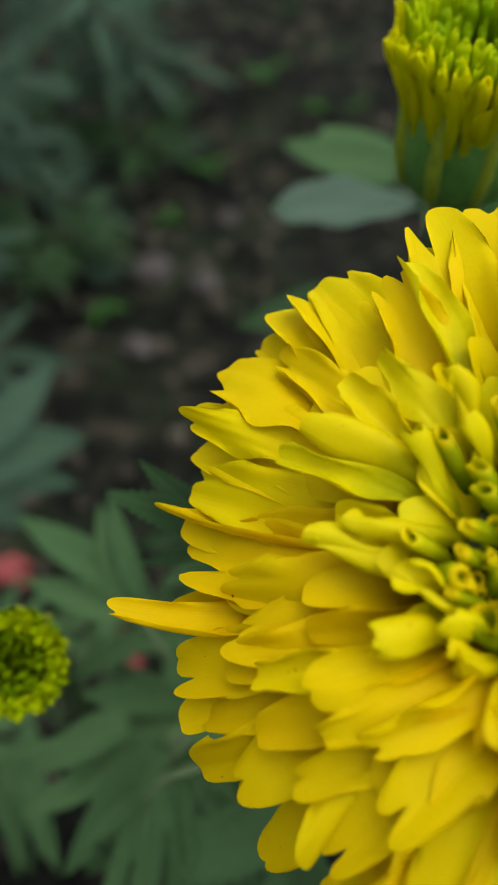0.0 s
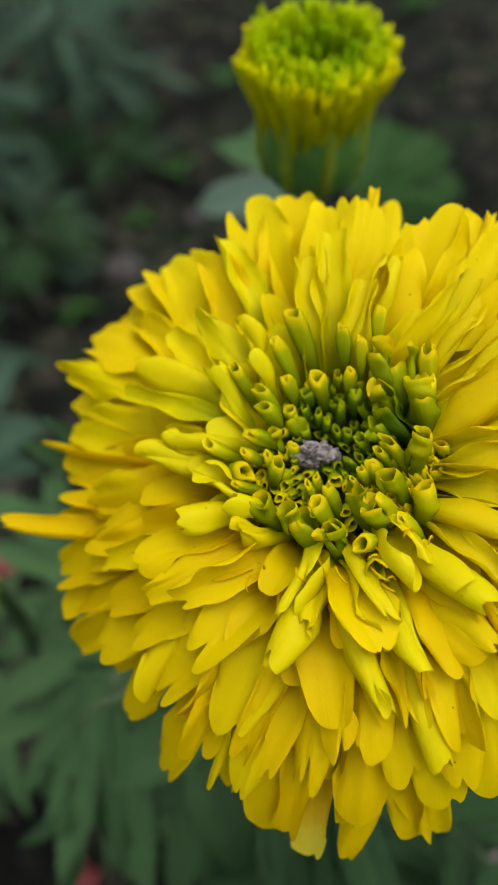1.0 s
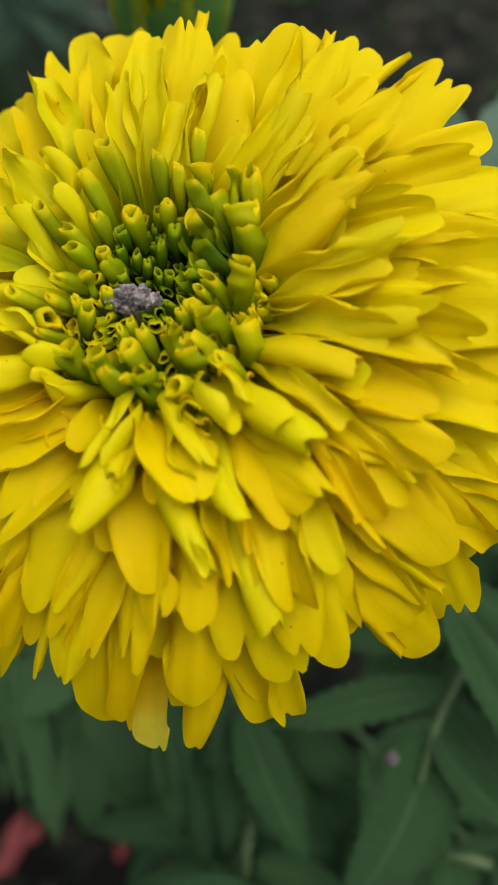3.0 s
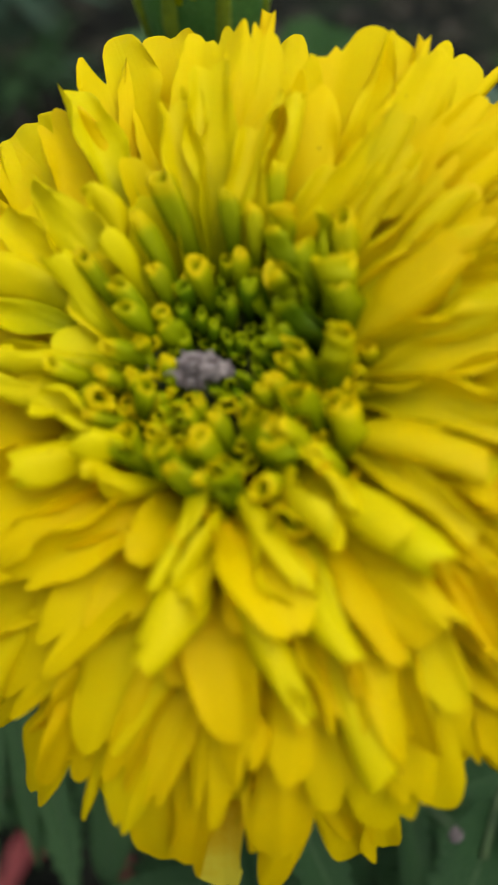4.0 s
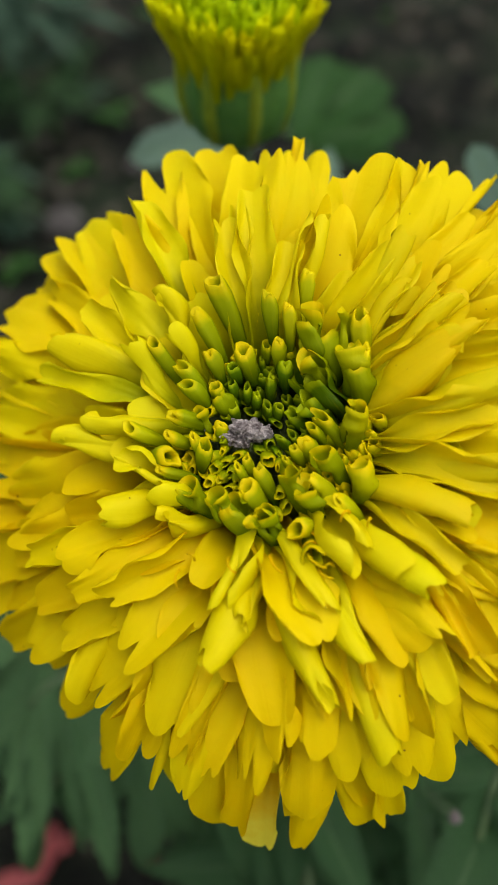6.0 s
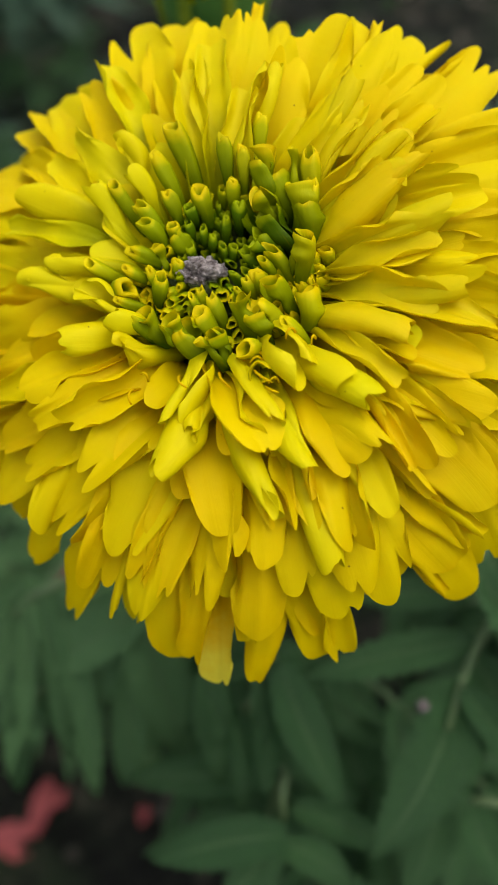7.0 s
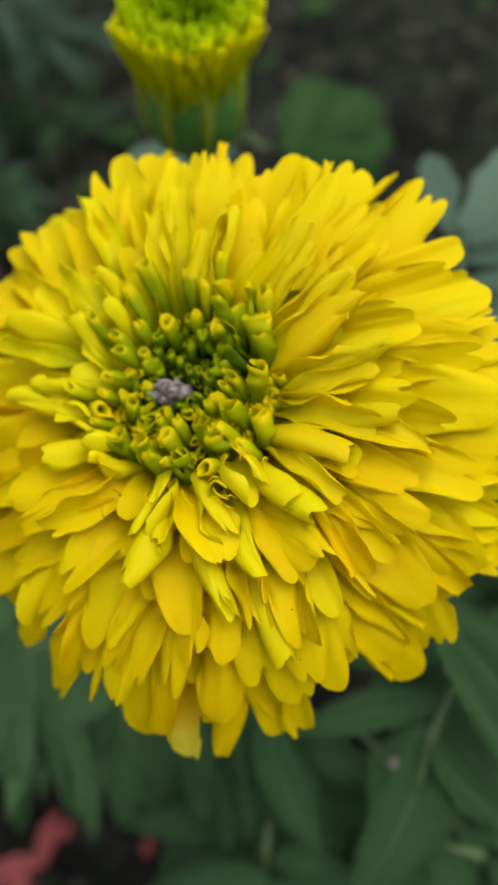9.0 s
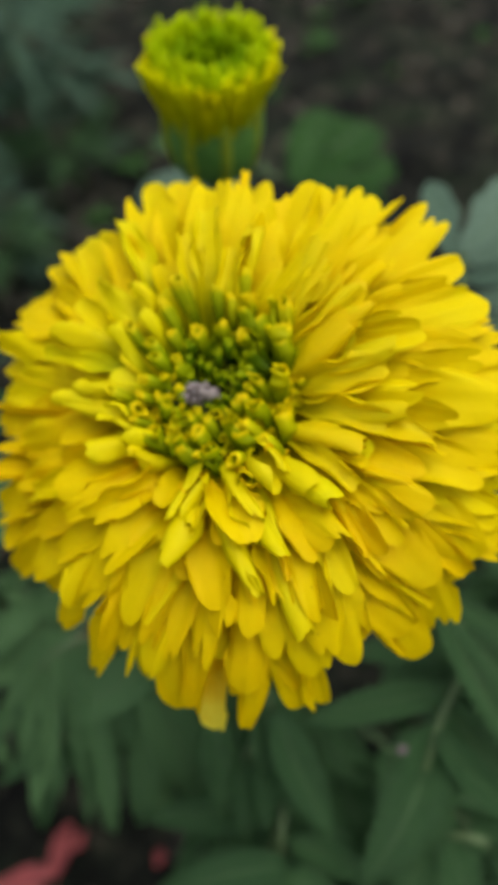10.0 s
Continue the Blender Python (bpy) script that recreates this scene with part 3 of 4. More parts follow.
BLEACHED_AT = (-100, 4.2)
seed = 100
for bearing, reach, height, swing, width in PETALS_WEST_LOW + PETALS_SOUTH_WEST + PETALS_SOUTH + PETALS_SOUTH_EAST + PETALS_EAST + PETALS_NORTH:
    seed += 1
    rnd = random.Random(seed * 7)
    slim = width < 4.4
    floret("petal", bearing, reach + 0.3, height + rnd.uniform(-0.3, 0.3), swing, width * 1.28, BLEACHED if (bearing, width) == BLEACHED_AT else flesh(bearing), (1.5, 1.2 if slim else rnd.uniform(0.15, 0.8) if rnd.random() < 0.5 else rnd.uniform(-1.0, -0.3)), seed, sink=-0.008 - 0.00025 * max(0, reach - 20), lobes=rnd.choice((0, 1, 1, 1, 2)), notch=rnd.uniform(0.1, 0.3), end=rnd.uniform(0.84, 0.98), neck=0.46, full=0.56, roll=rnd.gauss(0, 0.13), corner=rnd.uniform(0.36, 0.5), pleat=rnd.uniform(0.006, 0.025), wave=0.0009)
# petals seen nearly edge-on
for bearing, reach, height, swing, width in SPIKES_ALL:
    seed += 1
    rnd = random.Random(seed * 7)
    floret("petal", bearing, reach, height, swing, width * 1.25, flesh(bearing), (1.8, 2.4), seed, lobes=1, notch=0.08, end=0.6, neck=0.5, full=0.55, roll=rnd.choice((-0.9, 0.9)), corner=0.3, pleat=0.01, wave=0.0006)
# closed-up petals of the inner whorls, still greenish
for bearing, reach, height, swing, width in ROLLED_FRONT + ROLLED_BACK:
    seed += 1
    rnd = random.Random(seed * 7)
    east = -40 < bearing < 75
    shut = rnd.random() < 0.6 and not east
    under = math.pi if east or rnd.random() < 0.65 else 0.0
    if reach > 33 and 70 < bearing < 145:
        # half unrolled, standing broad behind the disc
        floret("rolled_petal", bearing, reach + 0.5, height + 0.2, swing, width * 1.9, LIME, (3.0, rnd.uniform(0.8, 1.8)), seed, tuck=0.0015, root=0.009, sink=-0.010, lobes=1, notch=rnd.uniform(0.06, 0.16), end=rnd.uniform(0.7, 0.9), neck=0.4, full=0.62, corner=0.3, roll=rnd.uniform(-0.4, 0.4), pleat=0.012, wave=0.0008, cols=17)
        continue
    width *= 1.3 if east else 1.12
    floret("rolled_petal", bearing, reach + 0.5, height + (0.5 * width if under else 0.6), swing, width, STRAP if -50 < bearing < 60 else LIME, (5.0, rnd.uniform(5.8, 6.6) if shut else rnd.uniform(3.2, 4.2) if east else rnd.uniform(4.4, 5.4)), seed, tuck=0.001, root=0.009, sink=-0.008, lobes=2, notch=rnd.uniform(0.04, 0.11), end=rnd.uniform(0.38, 0.58) if shut else rnd.uniform(0.45, 0.75), neck=0.34, full=rnd.uniform(0.7, 0.85), corner=0.12, roll=under + rnd.uniform(-0.6, 0.6), pleat=0.04, wave=0.0012, cols=21, thick=0.0004, scroll=rnd.choice((-0.2, 0.2)))
# petals with both sides folded up into a trough
for bearing, reach, height, swing, width in SCOOPS_ALL:
    seed += 1
    rnd = random.Random(seed * 7)
    floret("rolled_petal", bearing, reach + 0.5, height + 0.6, swing, width * 1.15, STRAP if -50 < bearing < 60 else LIME if bearing > 60 else YELLOW, (4.0, rnd.uniform(1.6, 2.6)), seed, tuck=0.0012, root=0.009, sink=-0.008, lobes=2, notch=rnd.uniform(0.03, 0.08), end=rnd.uniform(0.75, 0.95), neck=0.5, full=0.6, corner=0.2, roll=rnd.uniform(-0.35, 0.35), pleat=0.012, wave=0.0006, cols=21, thick=0.00035)
# petals that show between and under those
for ring, count, sink in ((51, 34, -0.0065), (46, 32, -0.0065), (40, 28, -0.006), (33, 26, -0.0042), (26, 22, -0.0026)):
    for k in range(count):
        seed += 1
        rnd = random.Random(seed * 7)
        b = 360 * (k + rnd.uniform(-0.3, 0.3)) / count
        r = ring + rnd.uniform(-3, 2)
        u, v = r / 1000 * math.cos(radians(b)), r / 1000 * math.sin(radians(b))
        h = max(dome(u, v) + sink + rnd.uniform(-0.001, 0.001), -0.0265) * 1000
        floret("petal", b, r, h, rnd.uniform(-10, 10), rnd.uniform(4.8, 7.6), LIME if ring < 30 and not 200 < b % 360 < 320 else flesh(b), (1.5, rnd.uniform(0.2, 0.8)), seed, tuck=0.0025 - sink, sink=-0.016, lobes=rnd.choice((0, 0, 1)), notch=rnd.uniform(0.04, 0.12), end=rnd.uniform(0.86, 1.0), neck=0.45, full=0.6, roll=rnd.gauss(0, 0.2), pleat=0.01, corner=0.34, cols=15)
# tubular florets of the disc
def tube_mesh(rnd, foot, d0, d1, tip, side, w, shut, rag, sides=14, slant=0.0):
    """A fleshy tube of radius w with a thick lip, open or nearly shut, on a bent axis."""
    length = (tip - foot).length
    p1, p2 = foot + d0 * length * 0.4, tip - d1 * length * 0.4
    mouth = rnd.uniform(0.15, 0.3) if shut else rnd.uniform(0.54, 0.7)
    squeeze, turn = (rnd.uniform(0.5, 0.75) if shut else rnd.uniform(0.6, 0.95)), rnd.uniform(0, 3.14)
    lip = 0.82 if shut else rnd.uniform(0.92, 1.04)
    rings = [(0.0, 0.5), (0.3, 0.68), (0.6, 0.95), (0.82, 1.06), (0.94, lip), (1.0, lip * 0.82), (1.0, (lip * 0.82 + mouth) / 2), (0.97, mouth), (0.7, mouth * 0.85), (0.3, mouth * 0.5)]
    bm = bmesh.new()
    layer = bm.loops.layers.uv.verify()
    loops, waves = [], rnd.uniform(0, 6)
    # the mouth is cut aslant, so that it opens upwards
    cut = (bez_d(foot, p1, p2, tip, 1.0) + Vector((0, 0, slant))).normalized()
    for s, r in rings:
        c, t = bez(foot, p1, p2, tip, s), bez_d(foot, p1, p2, tip, s)
        x = (side - t * side.dot(t)).normalized()
        y = t.cross(x)
        ring = []
        for k in range(sides):
            g = 2 * math.pi * k / sides
            lift = rag * w * s**6 * (math.sin(2 * g + waves) + 0.7 * math.sin(3 * g + 2 * waves))
            rr = r * w * (1 + 0.16 * math.sin(2 * g + 3 * waves) * s + 0.11 * math.sin(3 * g + waves) * s + 0.08 * math.sin(5 * g + 2 * waves))
            u, v = math.cos(g) * rr, math.sin(g) * rr * (1 - (1 - squeeze) * s)
            off = x * (u * math.cos(turn) - v * math.sin(turn)) + y * (u * math.sin(turn) + v * math.cos(turn))
            ring.append(bm.verts.new(c + off + t * (lift - s**4 * off.dot(cut) / t.dot(cut))))
        loops.append((ring, s))
    for (p, s), (q, z) in zip(loops, loops[1:]):
        for k in range(sides):
            f = bm.faces.new((p[k], p[(k + 1) % sides], q[(k + 1) % sides], q[k]))
            for lp, uv in zip(f.loops, ((k / sides, s), ((k + 1) / sides, s), ((k + 1) / sides, z), (k / sides, z))):
                lp[layer].uv = uv
    bm.faces.new(loops[-1][0])
    return bm


def tube(tip, ahead, run, width, material, seed, kind):
    """One tubular floret of the disc, leaning from its foot along ahead. kind: open, shut or ragged."""
    rnd = random.Random(seed)
    foot = tip - ahead * run
    foot.z = tip.z - max(0.0045, run * 0.9)
    side = Vector((-ahead.y, ahead.x, 0))
    d0 = (ahead * 0.25 + Vector((0, 0, 1))).normalized()
    d1 = (ahead * rnd.uniform(0.8, 1.1) + Vector((0, 0, 0.75)) + side * rnd.uniform(-0.2, 0.2)).normalized()
    if kind == "ragged":
        # a tube split down one side and rolled up on itself, with a torn flaring end
        bm = blade(bmesh.new(), rnd, foot, d0, d1, tip, side, width * 1.02, (5.8, rnd.uniform(4.6, 6.4)), neck=0.75, lobes=3, notch=rnd.uniform(0.05, 0.14), end=rnd.uniform(0.95, 1.2), full=0.5, corner=rnd.uniform(-0.03, 0.06), roll=rnd.uniform(-2.5, 2.5), pleat=0.03, wave=0.0005, rows=14, cols=25, thick=0.00042, scroll=rnd.choice((-1, 1)) * rnd.uniform(0.08, 0.18))
    else:
        bm = tube_mesh(rnd, foot, d0, d1, tip, side, width / 2, kind == "shut", rnd.choice((0.1, 0.16, 0.24)), slant=1.1)
    return part("tube_floret", bm, material, head)


HOLLOW = Vector((-0.0022, 0.0062, 0))
taken = []
for kind, rows in (("open", TUBES_OPEN_A + TUBES_OPEN_B), ("shut", TUBES_SHUT_A + TUBES_SHUT_B), ("ragged", TUBES_RAGGED_A + TUBES_RAGGED_B)):
    for bearing, reach, height, heading, run, width in rows:
        seed += 1
        a, h = radians(bearing), radians(heading)
        tip = Vector((reach * math.cos(a), reach * math.sin(a), height + 0.6)) / 1000
        width = min(width, 2.7 if kind == "ragged" else 3.0)
        far = ((tip - HOLLOW) * Vector((1, 1, 0))).length
        taken.append((tip.x, tip.y, width / 2000))
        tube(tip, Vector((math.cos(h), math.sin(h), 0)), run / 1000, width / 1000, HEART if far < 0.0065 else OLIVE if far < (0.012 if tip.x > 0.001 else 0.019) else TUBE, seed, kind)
# those that fill the disc between them, lower, greener and darker towards the hollow
for k in range(270):
    seed += 1
    rnd = random.Random(seed * 7)
    r = 0.0004 + 0.0150 * math.sqrt((k + 0.5) / 270)
    u, v = HOLLOW.x + r * math.cos(2.39996 * k), HOLLOW.y + r * math.sin(2.39996 * k) - 0.1 * r
    if (r > 0.009 and v > 0.002) or math.hypot(u + 0.0057, v - 0.0018) < 0.0030 or any(math.hypot(u - x, v - y) < w * 0.75 for x, y, w in taken):
        continue
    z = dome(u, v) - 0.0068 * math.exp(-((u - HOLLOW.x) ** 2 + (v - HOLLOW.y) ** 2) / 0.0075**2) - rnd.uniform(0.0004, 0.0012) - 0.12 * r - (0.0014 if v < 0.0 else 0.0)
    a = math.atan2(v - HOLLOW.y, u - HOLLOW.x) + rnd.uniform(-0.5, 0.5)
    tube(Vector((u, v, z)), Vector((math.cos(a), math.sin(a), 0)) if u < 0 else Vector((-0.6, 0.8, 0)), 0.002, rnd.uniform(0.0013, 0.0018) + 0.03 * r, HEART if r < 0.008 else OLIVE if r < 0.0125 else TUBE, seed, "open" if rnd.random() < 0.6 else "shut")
# thread-like curled styles round the disc
for k in range(11):
    rnd = random.Random(900 + k)
    a = radians(rnd.uniform(-125, -45))
    r = rnd.uniform(0.015, 0.021)
    p = DISC + Vector((r * math.cos(a), r * math.sin(a), 0.0))
    p.z = dome(p.x, p.y) + rnd.uniform(-0.001, 0.0012)
    out = Vector((math.cos(a), math.sin(a), 0))
    side = Vector((-out.y, out.x, 0))
    size, hook = rnd.uniform(0.0016, 0.003), rnd.choice((-1, 1)) * rnd.uniform(1.2, 2.4)
    pts = [p + out * (size * math.sin(hook * s) / abs(hook) + 0.001 * s) + side * (size * (1 - math.cos(hook * s)) / hook) + Vector((0, 0, 0.0016 * math.sin(2.6 * s))) for s in [j / 9 for j in range(10)]]
    part("style", rod(bmesh.new(), pts, [0.0002 - 0.000008 * j for j in range(10)], 6), YELLOW, head)

# sepals and stem of the large flower
for k in range(9):
    a = 2 * math.pi * k / 9
    out = Vector((math.cos(a), math.sin(a), 0))
    bm = blade(bmesh.new(), random.Random(k), out * 0.0085 + Vector((0, 0, -0.047)), (out * 0.5 + Vector((0, 0, 1))).normalized(), (out * 0.15 + Vector((0, 0, 1))).normalized(), out * 0.0145 + Vector((0, 0, -0.017)), Vector((-out.y, out.x, 0)), 0.010, (0.9, 0.9), neck=0.7, end=0.4, rows=8, cols=7, thick=0.0008)
    part("sepal", bm, SEPAL, head)
foot = CENTRE - FACE * 0.044
world_part("stem", stalk((0.052, 0.085, -0.01), (0.054, 0.085, 0.15), foot - FACE * 0.12, foot, 0.0042, 0.0034), STEM, plant)


# ---- leaves: a rachis with toothed lance-shaped leaflets ----
def leaflet_mesh(seed, teeth=9, fat=0.19, fold=0.35, bend=0.18, blunt=False):
    """A leaflet one metre long along y, creased at its midrib, with a toothed margin; blunt: broad to its tip."""
    rnd = random.Random(seed)
    bm = bmesh.new()
    rows, cols = 2 * teeth + 1, 7
    grid, uvs = [], []
    for i in range(rows):
        s = i / (rows - 1)
        if blunt:
            w = fat * math.sin(math.pi * s**1.35) ** 0.6 * (1 + 0.1 * math.sin(16 * s)) + 0.01
        else:
            w = fat * 2.85 * s**0.62 * (1 - s) ** 0.95 + 0.01
        jag = (0.93 if blunt else 0.84) if i % 2 else 1.06
        line, uvl = [], []
        for j in range(cols):
            q = -1 + 2 * j / (cols - 1)
            ww = w * (jag if abs(q) > 0.9 else 1)
            x = q * ww + 0.04 * math.sin(3 * s + seed)
            z = abs(q) * ww * fold - bend * s * s + 0.012 * math.sin(9 * s + 4 * q + seed)
            line.append((Vector((x, s - (0.02 if abs(q) > 0.9 and i % 2 else 0), z)), Vector((-fold * (1 if q > 0 else -1 if q < 0 else 0), 0, 1)).normalized()))
            uvl.append(((q + 1) / 2, s))
        grid.append(line)
        uvs.append(uvl)
    sheet(bm, grid, 0.014, uvs)
    return bm


LEAFLETS = {}
for tone, material in (("green", LEAF), ("pale", LEAF_PALE), ("fresh", LEAF_FRESH), ("blue", LEAF_DIM_BLUE), ("soft", LEAF_SOFT), ("weed", LEAF_WEED)):
    LEAFLETS[tone] = []
    for s in range(6):
        me = bpy.data.meshes.new("leaflet")
        b = leaflet_mesh(s + 1, 12 + s % 3, (0.128, 0.15, 0.118, 0.155, 0.14, 0.14)[s], (0.38, 0.55, 0.28, 0.45, 0.25, 0.3)[s], (0.12, 0.22, 0.3, 0.05, 0.15, 0.25)[s], s > 3)
        b.normal_update()
        b.to_mesh(me)
        b.free()
        me.materials.append(material)
        me.shade_smooth()
        LEAFLETS[tone].append(me)


def leaf(parent, base, tip, size, pairs, tone="green", seed=0, up=(0, -0.3, 1), sag=0.15, spread=52, label=""):
    """A compound leaf from base to tip, its leaflets about size metres long."""
    rnd = random.Random(seed + 40)
    base, tip = Vector(base), Vector(tip)
    run = tip - base
    lift = Vector((0, 0, run.length * sag))
    p1, p2 = base + run * 0.33 + lift, base + run * 0.7 + lift
    ob = world_part("leaf", stalk(base, p1, p2, tip, 0.0013, 0.0007, 10), STEM, parent, label)
    up = Vector(up)
    for k in range(2 * pairs + 1):
        if k == 2 * pairs:
            s, turn, length = 1.0, 0.0, size * 1.05
        else:
            s = 0.3 + 0.68 * (k // 2 + 0.5 * rnd.random()) / pairs
            turn = (spread + rnd.uniform(-10, 10) - 14 * s) * (1 if k % 2 else -1)
            length = size * (0.75 + 0.3 * math.sin(math.pi * s)) * rnd.uniform(0.9, 1.1)
        at = bez(base, p1, p2, tip, s)
        t = bez_d(base, p1, p2, tip, s)
        n = (up - t * up.dot(t)).normalized()
        x = t.cross(n)
        m = Matrix((x, t, n)).transposed().to_4x4()
        m = Matrix.Translation(at) @ m @ pose(0, 0, 0, rnd.uniform(-14, 10), rnd.uniform(-16, 16), -turn) @ Matrix.Diagonal((length * 0.76, length, length, 1))
        lf = part("leaflet", LEAFLETS[tone][rnd.randrange(4)], None, ob)
        lf.matrix_local = m
    return ob


def fan(parent, tone, stem, blades, face=(0.0, -0.35, 1.0)):
    """A leaf whose leaflets are given one by one: foot, tip and breadth."""
    pts = [Vector(p) for p in stem]
    ob = world_part("leaf", rod(bmesh.new(), pts, [0.0014 - 0.0006 * k / len(pts) for k in range(len(pts))], 8), RACHIS, parent)
    for k, (foot, tip, broad) in enumerate(blades):
        foot, tip = Vector(foot), Vector(tip)
        t = (tip - foot).normalized()
        up = Vector(face) + Vector((0.1 * math.sin(k * 2.1), 0, 0))
        n = (up - t * up.dot(t)).normalized()
        length = (tip - foot).length
        m = Matrix((t.cross(n), t, n)).transposed().to_4x4()
        m.translation = foot
        lf = part("leaflet", LEAFLETS[tone][4 + k % 2 if broad > 1.3 and tone in ("pale", "fresh") else k % 4], None, ob)
        lf.matrix_local = m @ Matrix.Diagonal((length * broad * 0.72, length, length * 0.7, 1))
    return ob


fan(plant, "green", [(0.104, 0.057, 0.314), (0.098, 0.047, 0.314), (0.090, 0.038, 0.308), (0.086, 0.032, 0.305), (0.081, 0.022, 0.300)], [
    ((0.090, 0.038, 0.308), (0.048, 0.038, 0.301), 1.2),
    ((0.096, 0.051, 0.311), (0.062, 0.056, 0.306), 1.2),
    ((0.086, 0.031, 0.304), (0.060, -0.003, 0.287), 2),
    ((0.086, 0.031, 0.303), (0.082, 0.006, 0.289), 1.5),
    ((0.086, 0.030, 0.306), (0.102, 0.007, 0.298), 1.5),
    ((0.090, 0.038, 0.306), (0.100, 0.017, 0.293), 1.6),
    ((0.098, 0.047, 0.310), (0.100, 0.023, 0.293), 1.2),
], (0.0, -0.45, 1.0))
fan(plant, "green", [(0.084, 0.061, 0.330), (0.090, 0.052, 0.330), (0.093, 0.045, 0.327)], [
    ((0.088, 0.052, 0.332), (0.107, 0.007, 0.310), 0.83),
    ((0.090, 0.052, 0.330), (0.114, 0.019, 0.312), 0.91),
    ((0.087, 0.059, 0.329), (0.115, 0.039, 0.315), 0.94),
], (0.0, -0.45, 1.0))
fan(plant, "green", [(0.060, 0.058, 0.309), (0.057, 0.050, 0.305), (0.055, 0.044, 0.302)], [
    ((0.046, 0.042, 0.301), (0.055, 0.010, 0.282), 1.6),
    ((0.042, 0.043, 0.295), (0.037, 0.015, 0.278), 1.1),
    ((0.033, 0.037, 0.286), (0.031, 0.012, 0.269), 1.2),
    ((0.052, 0.046, 0.292), (0.072, 0.032, 0.275), 1.2),
], (0.0, -0.45, 1.0))
fan(plant, "green", [(0.045, 0.029, 0.270), (0.043, 0.021, 0.268), (0.042, 0.014, 0.266)], [
    ((0.043, 0.007, 0.274), (0.009, 0.007, 0.272), 1.8),
    ((0.042, 0.008, 0.272), (0.023, -0.004, 0.263), 2.2),
    ((0.042, 0.008, 0.270), (0.058, -0.004, 0.261), 2.5),
    ((0.044, 0.016, 0.268), (0.070, 0.007, 0.258), 1.4),
], (0.0, -0.45, 1.0))
fan(plant, "green", [(0.098, 0.009, 0.277), (0.093, 0.011, 0.277), (0.088, 0.012, 0.276)], [
    ((0.089, 0.011, 0.276), (0.094, -0.010, 0.267), 2),
    ((0.084, 0.013, 0.272), (0.069, -0.007, 0.259), 1.8),
    ((0.102, 0.014, 0.279), (0.120, 0.016, 0.280), 2.2),
    ((0.105, 0.011, 0.275), (0.114, -0.005, 0.266), 2),
], (0.0, -0.45, 1.0))
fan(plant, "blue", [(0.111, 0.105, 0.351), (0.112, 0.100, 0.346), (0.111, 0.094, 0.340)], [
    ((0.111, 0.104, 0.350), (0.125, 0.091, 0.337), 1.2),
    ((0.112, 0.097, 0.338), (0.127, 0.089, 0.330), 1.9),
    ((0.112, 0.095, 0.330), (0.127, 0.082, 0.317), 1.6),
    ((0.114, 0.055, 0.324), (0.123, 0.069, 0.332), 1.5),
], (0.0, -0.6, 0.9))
fan(plant, "soft", [(-0.018, 0.098, 0.258), (-0.024, 0.093, 0.256), (-0.028, 0.089, 0.255)], [
    ((-0.025, 0.092, 0.256), (-0.063, 0.076, 0.253), 1.3),
    ((-0.027, 0.090, 0.255), (-0.045, 0.063, 0.246), 1.9),
    ((-0.024, 0.090, 0.257), (-0.026, 0.058, 0.244), 1.7),
    ((-0.021, 0.090, 0.255), (0.002, 0.073, 0.242), 1.3),
    ((-0.031, 0.095, 0.254), (-0.067, 0.093, 0.253), 1.3),
    ((-0.022, 0.091, 0.251), (-0.010, 0.058, 0.237), 1.3),
], (0.0, -0.45, 1.0))
fan(plant, "soft", [(-0.013, 0.100, 0.264), (-0.018, 0.088, 0.270), (-0.022, 0.083, 0.267)], [
    ((-0.020, 0.087, 0.269), (-0.037, 0.038, 0.245), 1.1),
    ((-0.017, 0.087, 0.266), (-0.013, 0.031, 0.233), 1),
    ((-0.028, 0.089, 0.268), (-0.051, 0.060, 0.251), 1.5),
    ((-0.007, 0.086, 0.260), (0.009, 0.042, 0.230), 1),
    ((-0.032, 0.095, 0.268), (-0.059, 0.085, 0.263), 1.9),
], (0.0, -0.45, 1.0))
fan(plant, "soft", [(-0.011, 0.115, 0.234), (-0.017, 0.109, 0.243), (-0.022, 0.108, 0.243)], [
    ((-0.022, 0.109, 0.243), (-0.052, 0.116, 0.244), 1.7),
    ((-0.021, 0.111, 0.239), (-0.045, 0.127, 0.243), 1.5),
    ((-0.021, 0.109, 0.241), (-0.055, 0.105, 0.237), 1.5),
    ((-0.018, 0.113, 0.238), (-0.026, 0.137, 0.241), 1.7),
], (0.0, -0.45, 1.0))
fan(plant, "pale", [(0.111, 0.124, 0.321), (0.113, 0.138, 0.331), (0.116, 0.154, 0.339), (0.118, 0.168, 0.347)], [
    ((0.117, 0.168, 0.347), (0.109, 0.190, 0.362), 1.9),
    ((0.118, 0.168, 0.348), (0.141, 0.192, 0.360), 2.4),
    ((0.119, 0.165, 0.345), (0.149, 0.171, 0.353), 1.7),
    ((0.118, 0.161, 0.343), (0.148, 0.158, 0.347), 1.2),
    ((0.117, 0.154, 0.339), (0.146, 0.147, 0.346), 1.4),
    ((0.116, 0.148, 0.335), (0.144, 0.139, 0.342), 1.3),
    ((0.114, 0.140, 0.332), (0.139, 0.119, 0.331), 1.2),
    ((0.112, 0.132, 0.327), (0.132, 0.108, 0.324), 1.2),
], (0.0, -0.75, 0.75))
